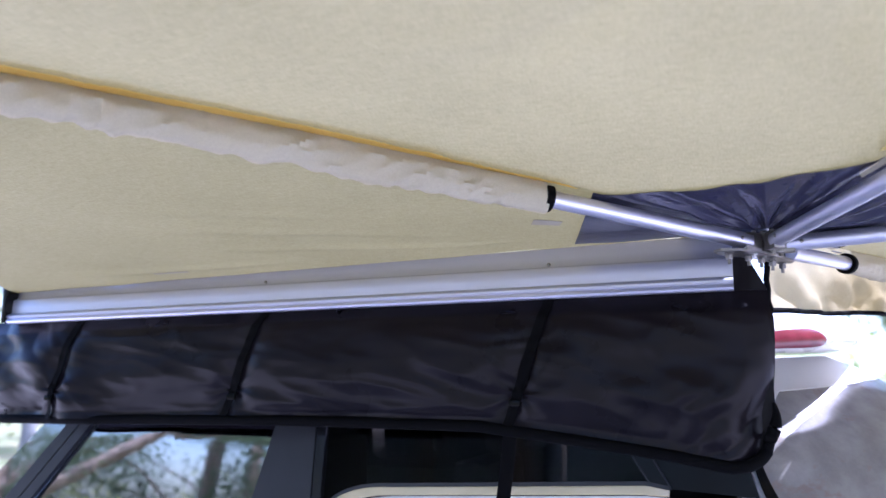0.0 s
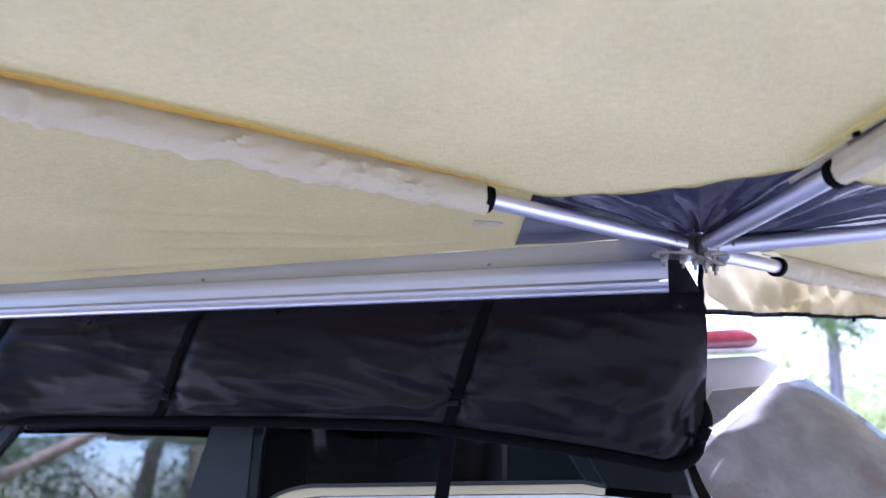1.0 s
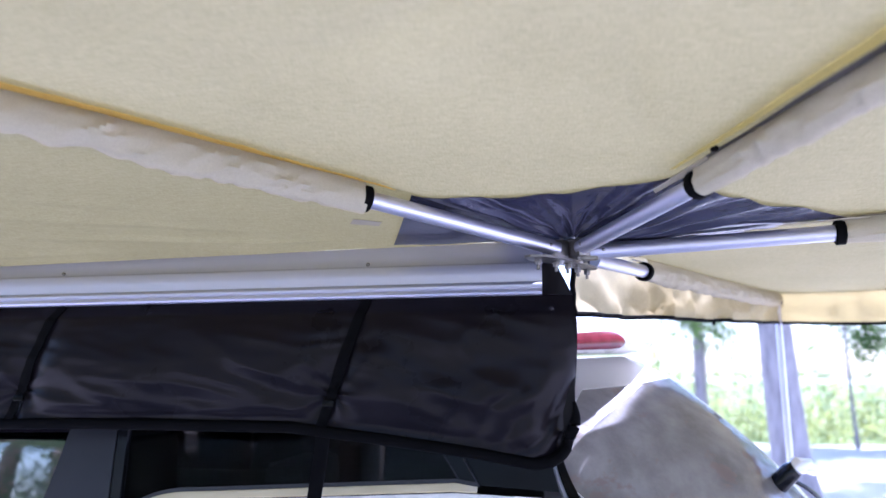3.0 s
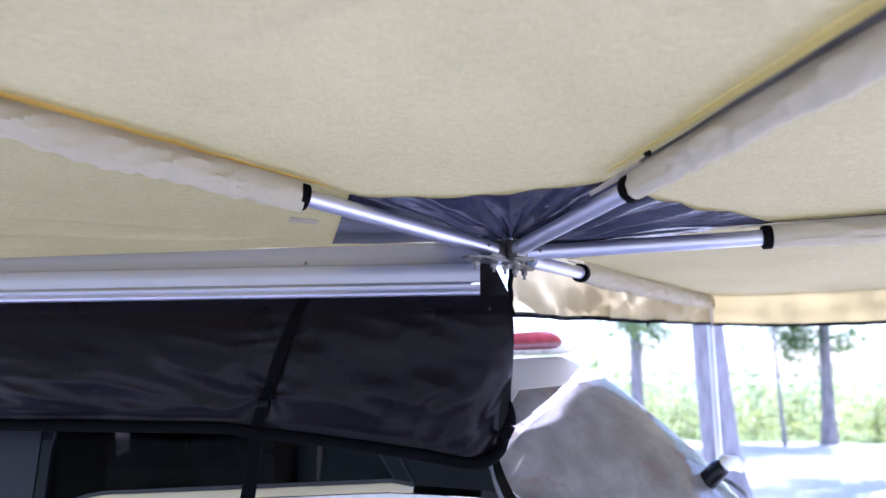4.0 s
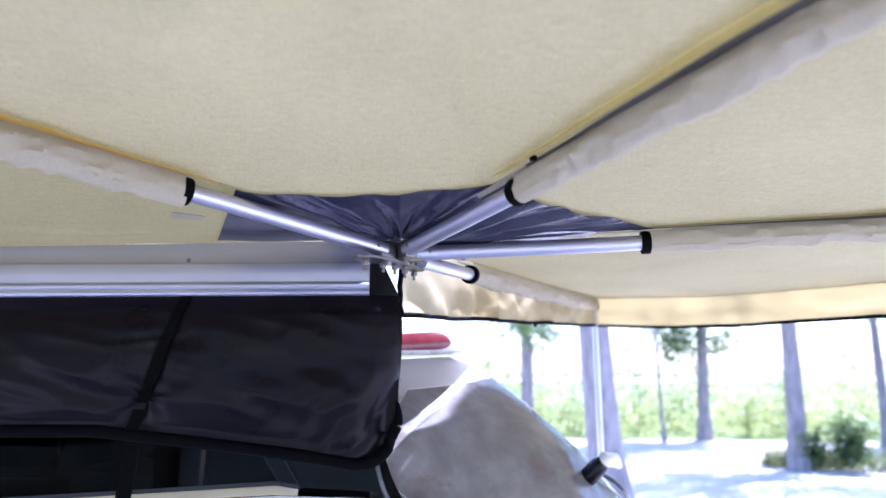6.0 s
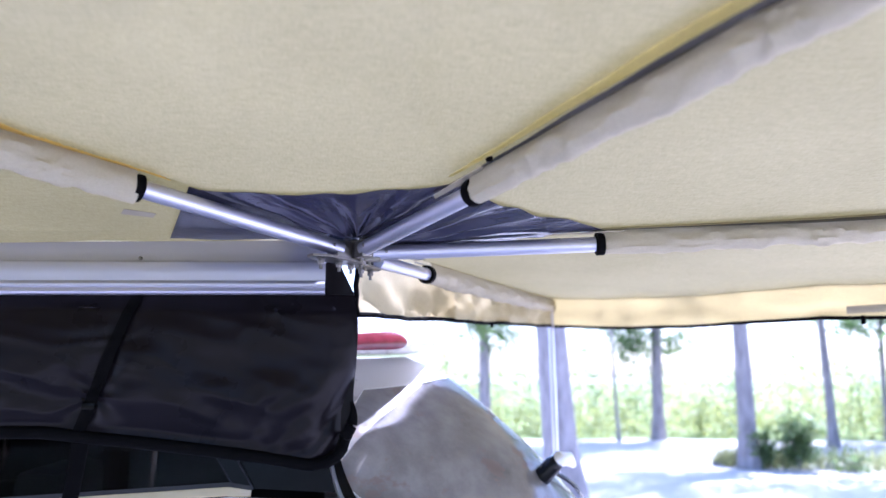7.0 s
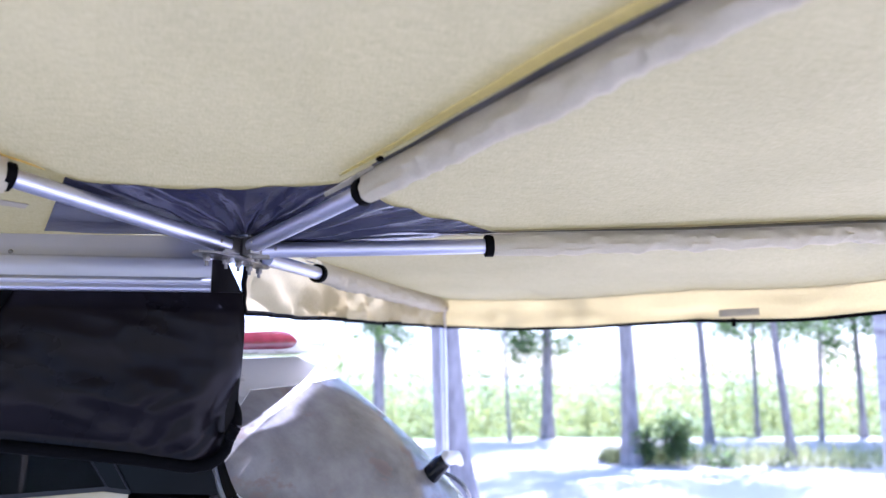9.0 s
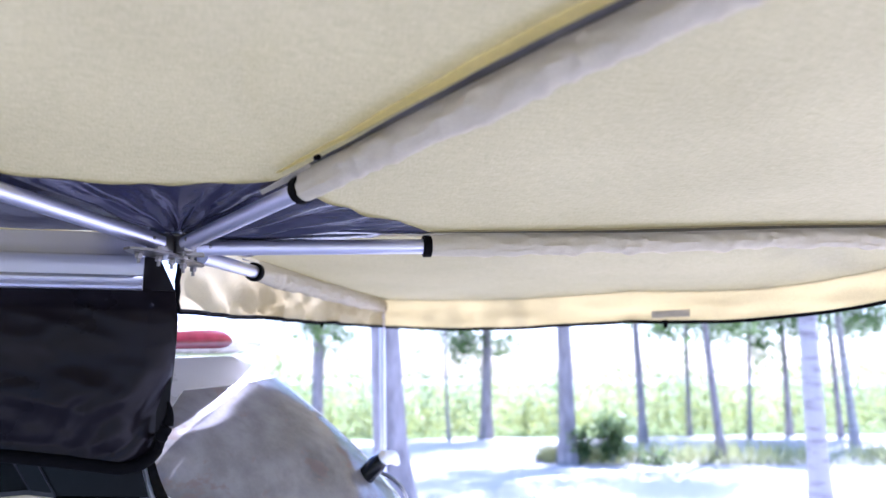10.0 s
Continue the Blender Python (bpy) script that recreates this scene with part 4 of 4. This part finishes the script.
# trees on the other side, seen mirrored in the windows
for i, (x, y, h, g, lx) in enumerate(((-6.5, -7.5, 9, 0.15, 0.05),  (-10.5, -9, 10, 0.2, 0.05), (-3.5, -8, 10, 0.2, -0.05), (-14, -7, 9, 0.18, 0.02), (2.5, -8.5, 10, 0.2, 0.0), (-18, -10, 9, 0.2, 0.03),
                                      (7.0, -8, 9, 0.2, 0.0), (-1.0, -14, 10, 0.2, 0.0), (-7.5, -13, 10, 0.2, 0.02), (-12.5, -13.5, 10, 0.2, 0.0), (-20, -5, 9, 0.2, 0.0), (-24, -13, 10, 0.2, 0.0))):
    tree("tree", 60 + i, (x, y, 0), h, g, (lx, 0.0), 0.06, 3.2, 24000 if i < 4 else 8000, "leafy tree behind the awning", PALEBARK, CONIFER, 0.055, clump=0.8)
tree("tree", 80, (-15.2, -6.5, 0), 5, 0.17, (2.2, 0.0), 0.45, 1.6, 5000, "leaning tree with tan bark behind the awning", PALEBARK, CONIFER, 0.055, clump=0.6)


def shrub(seed, at, wide, high, count, label):
    rng = random.Random(seed)
    root = thing("shrub", label, "shrub", at, group="shrubs on the verge")
    bm = bmesh.new()
    for k in range(9):
        ang, ln = rng.uniform(0, 6.28), rng.uniform(0.3, 1) * wide * 0.5
        tip = Vector((math.cos(ang) * ln, math.sin(ang) * ln, high * rng.uniform(0.45, 1)))
        part("stem", pipe([(0, 0, 0), tip * 0.5 + Vector((0, 0, 0.1)), tip], lambda s: 0.012 * (1 - 0.7 * s), 5), BARK, root)
        for q in (0.4, 0.7, 1.0):
            leaf_cloud(bm, rng, tip * q, wide * 0.3, count // 27, 0.06)
    part("leaves", bm, SHRUB, root, smooth=False)


shrub(3, (7.5, 13.2, 0.03), 0.7, 0.85, 1300, "small dark green shrub on the verge")
shrub(4, (6.95, 13.5, 0.03), 0.5, 0.6, 700, "low green shrub at a tree foot")
shrub(5, (8.3, 12.9, 0.03), 0.8, 0.2, 220, "low spreading shrub in the grass")


def strewn(name, seed, count, place, size, label, category, mat):
    rng = random.Random(seed)
    bm = bmesh.new()
    for _ in range(count):
        p, h = place(rng)
        a = rng.uniform(0, 6.28)
        d = Vector((math.cos(a), math.sin(a), 0)) * size * rng.uniform(0.5, 1.2)
        tip = Vector((rng.gauss(0, 0.3), rng.gauss(0, 0.3), 1)) * h
        bm.faces.new([bm.verts.new(q) for q in (p - d * 0.5, p + d * 0.5, p + tip + d * 0.15, p + tip - d * 0.15)])
    ob = solid(name, bm, mat, False)
    return tagged(ob, label, category, kind="stuff")


def verge_spot(r):
    p = Vector(verge_point(r.random() ** 1.5, r.random()))
    while fuzz(p.x, p.y, 2, 0.9) < r.uniform(-0.5, 0.25):
        p = Vector(verge_point(r.random() ** 1.5, r.random()))
    return p, r.uniform(0.06, 0.34)


strewn("grass", 5, 6500, verge_spot, 0.03, "long dry grass on the verge", "grass", GRASS)


def thicket():
    rng = random.Random(8)
    bm = bmesh.new()
    for k in range(1000):
        x = rng.uniform(-40, 44)
        back = rng.random() ** 1.6 * 9
        y = 20.6 - 0.2 * (x - 5.7) + back
        high = rng.uniform(0.3, 1.15) * (1.0 if x < 12 else 1.4) * (0.9 + 0.9 * max(0.0, 0.2 + fuzz(x, 0, 3, 0.4)))
        for q in range(4):
            leaf_cloud(bm, rng, (x + rng.gauss(0, 0.3), y + rng.gauss(0, 0.3), high * (0.15 + 0.25 * q)), 0.7, 24, 0.075)
    ob = solid("thicket", bm, LIME, False)
    tagged(ob, "bright green thicket of weeds and saplings", "undergrowth", kind="stuff")


thicket()


def saplings():
    """Darker young growth standing in the thicket."""
    rng = random.Random(21)
    bm = bmesh.new()
    for k in range(190):
        x = rng.uniform(-8, 40)
        y = 20.8 - 0.2 * (x - 5.7) + rng.uniform(0, 7)
        high = rng.uniform(1.0, 2.3)
        lean = Vector((rng.gauss(0, 0.1), rng.gauss(0, 0.1), 1))
        pipe([Vector((x, y, 0)), Vector((x, y, 0)) + lean * high], lambda s: 0.02 * (1 - 0.7 * s), 5, False, bm)
        for q in range(5):
            leaf_cloud(bm, rng, Vector((x, y, 0)) + lean * high * (0.3 + 0.17 * q), 0.45, 22, 0.07)
    tagged(solid("saplings", bm, SHRUB, False), "scattered darker saplings in the thicket", "saplings", kind="stuff")


saplings()


def far_woods():
    rng = random.Random(9)
    bm = bmesh.new()
    for k in range(240):
        a = radians(rng.uniform(0, 360))
        d = rng.uniform(60, 95)
        leaf_cloud(bm, rng, (d * math.sin(a), d * math.cos(a), rng.uniform(0.2, 1.3)), 3.5, 60, 0.45)
    tagged(solid("far_woods", bm, LIME, False), "distant belt of green trees", "woods", kind="stuff")


far_woods()
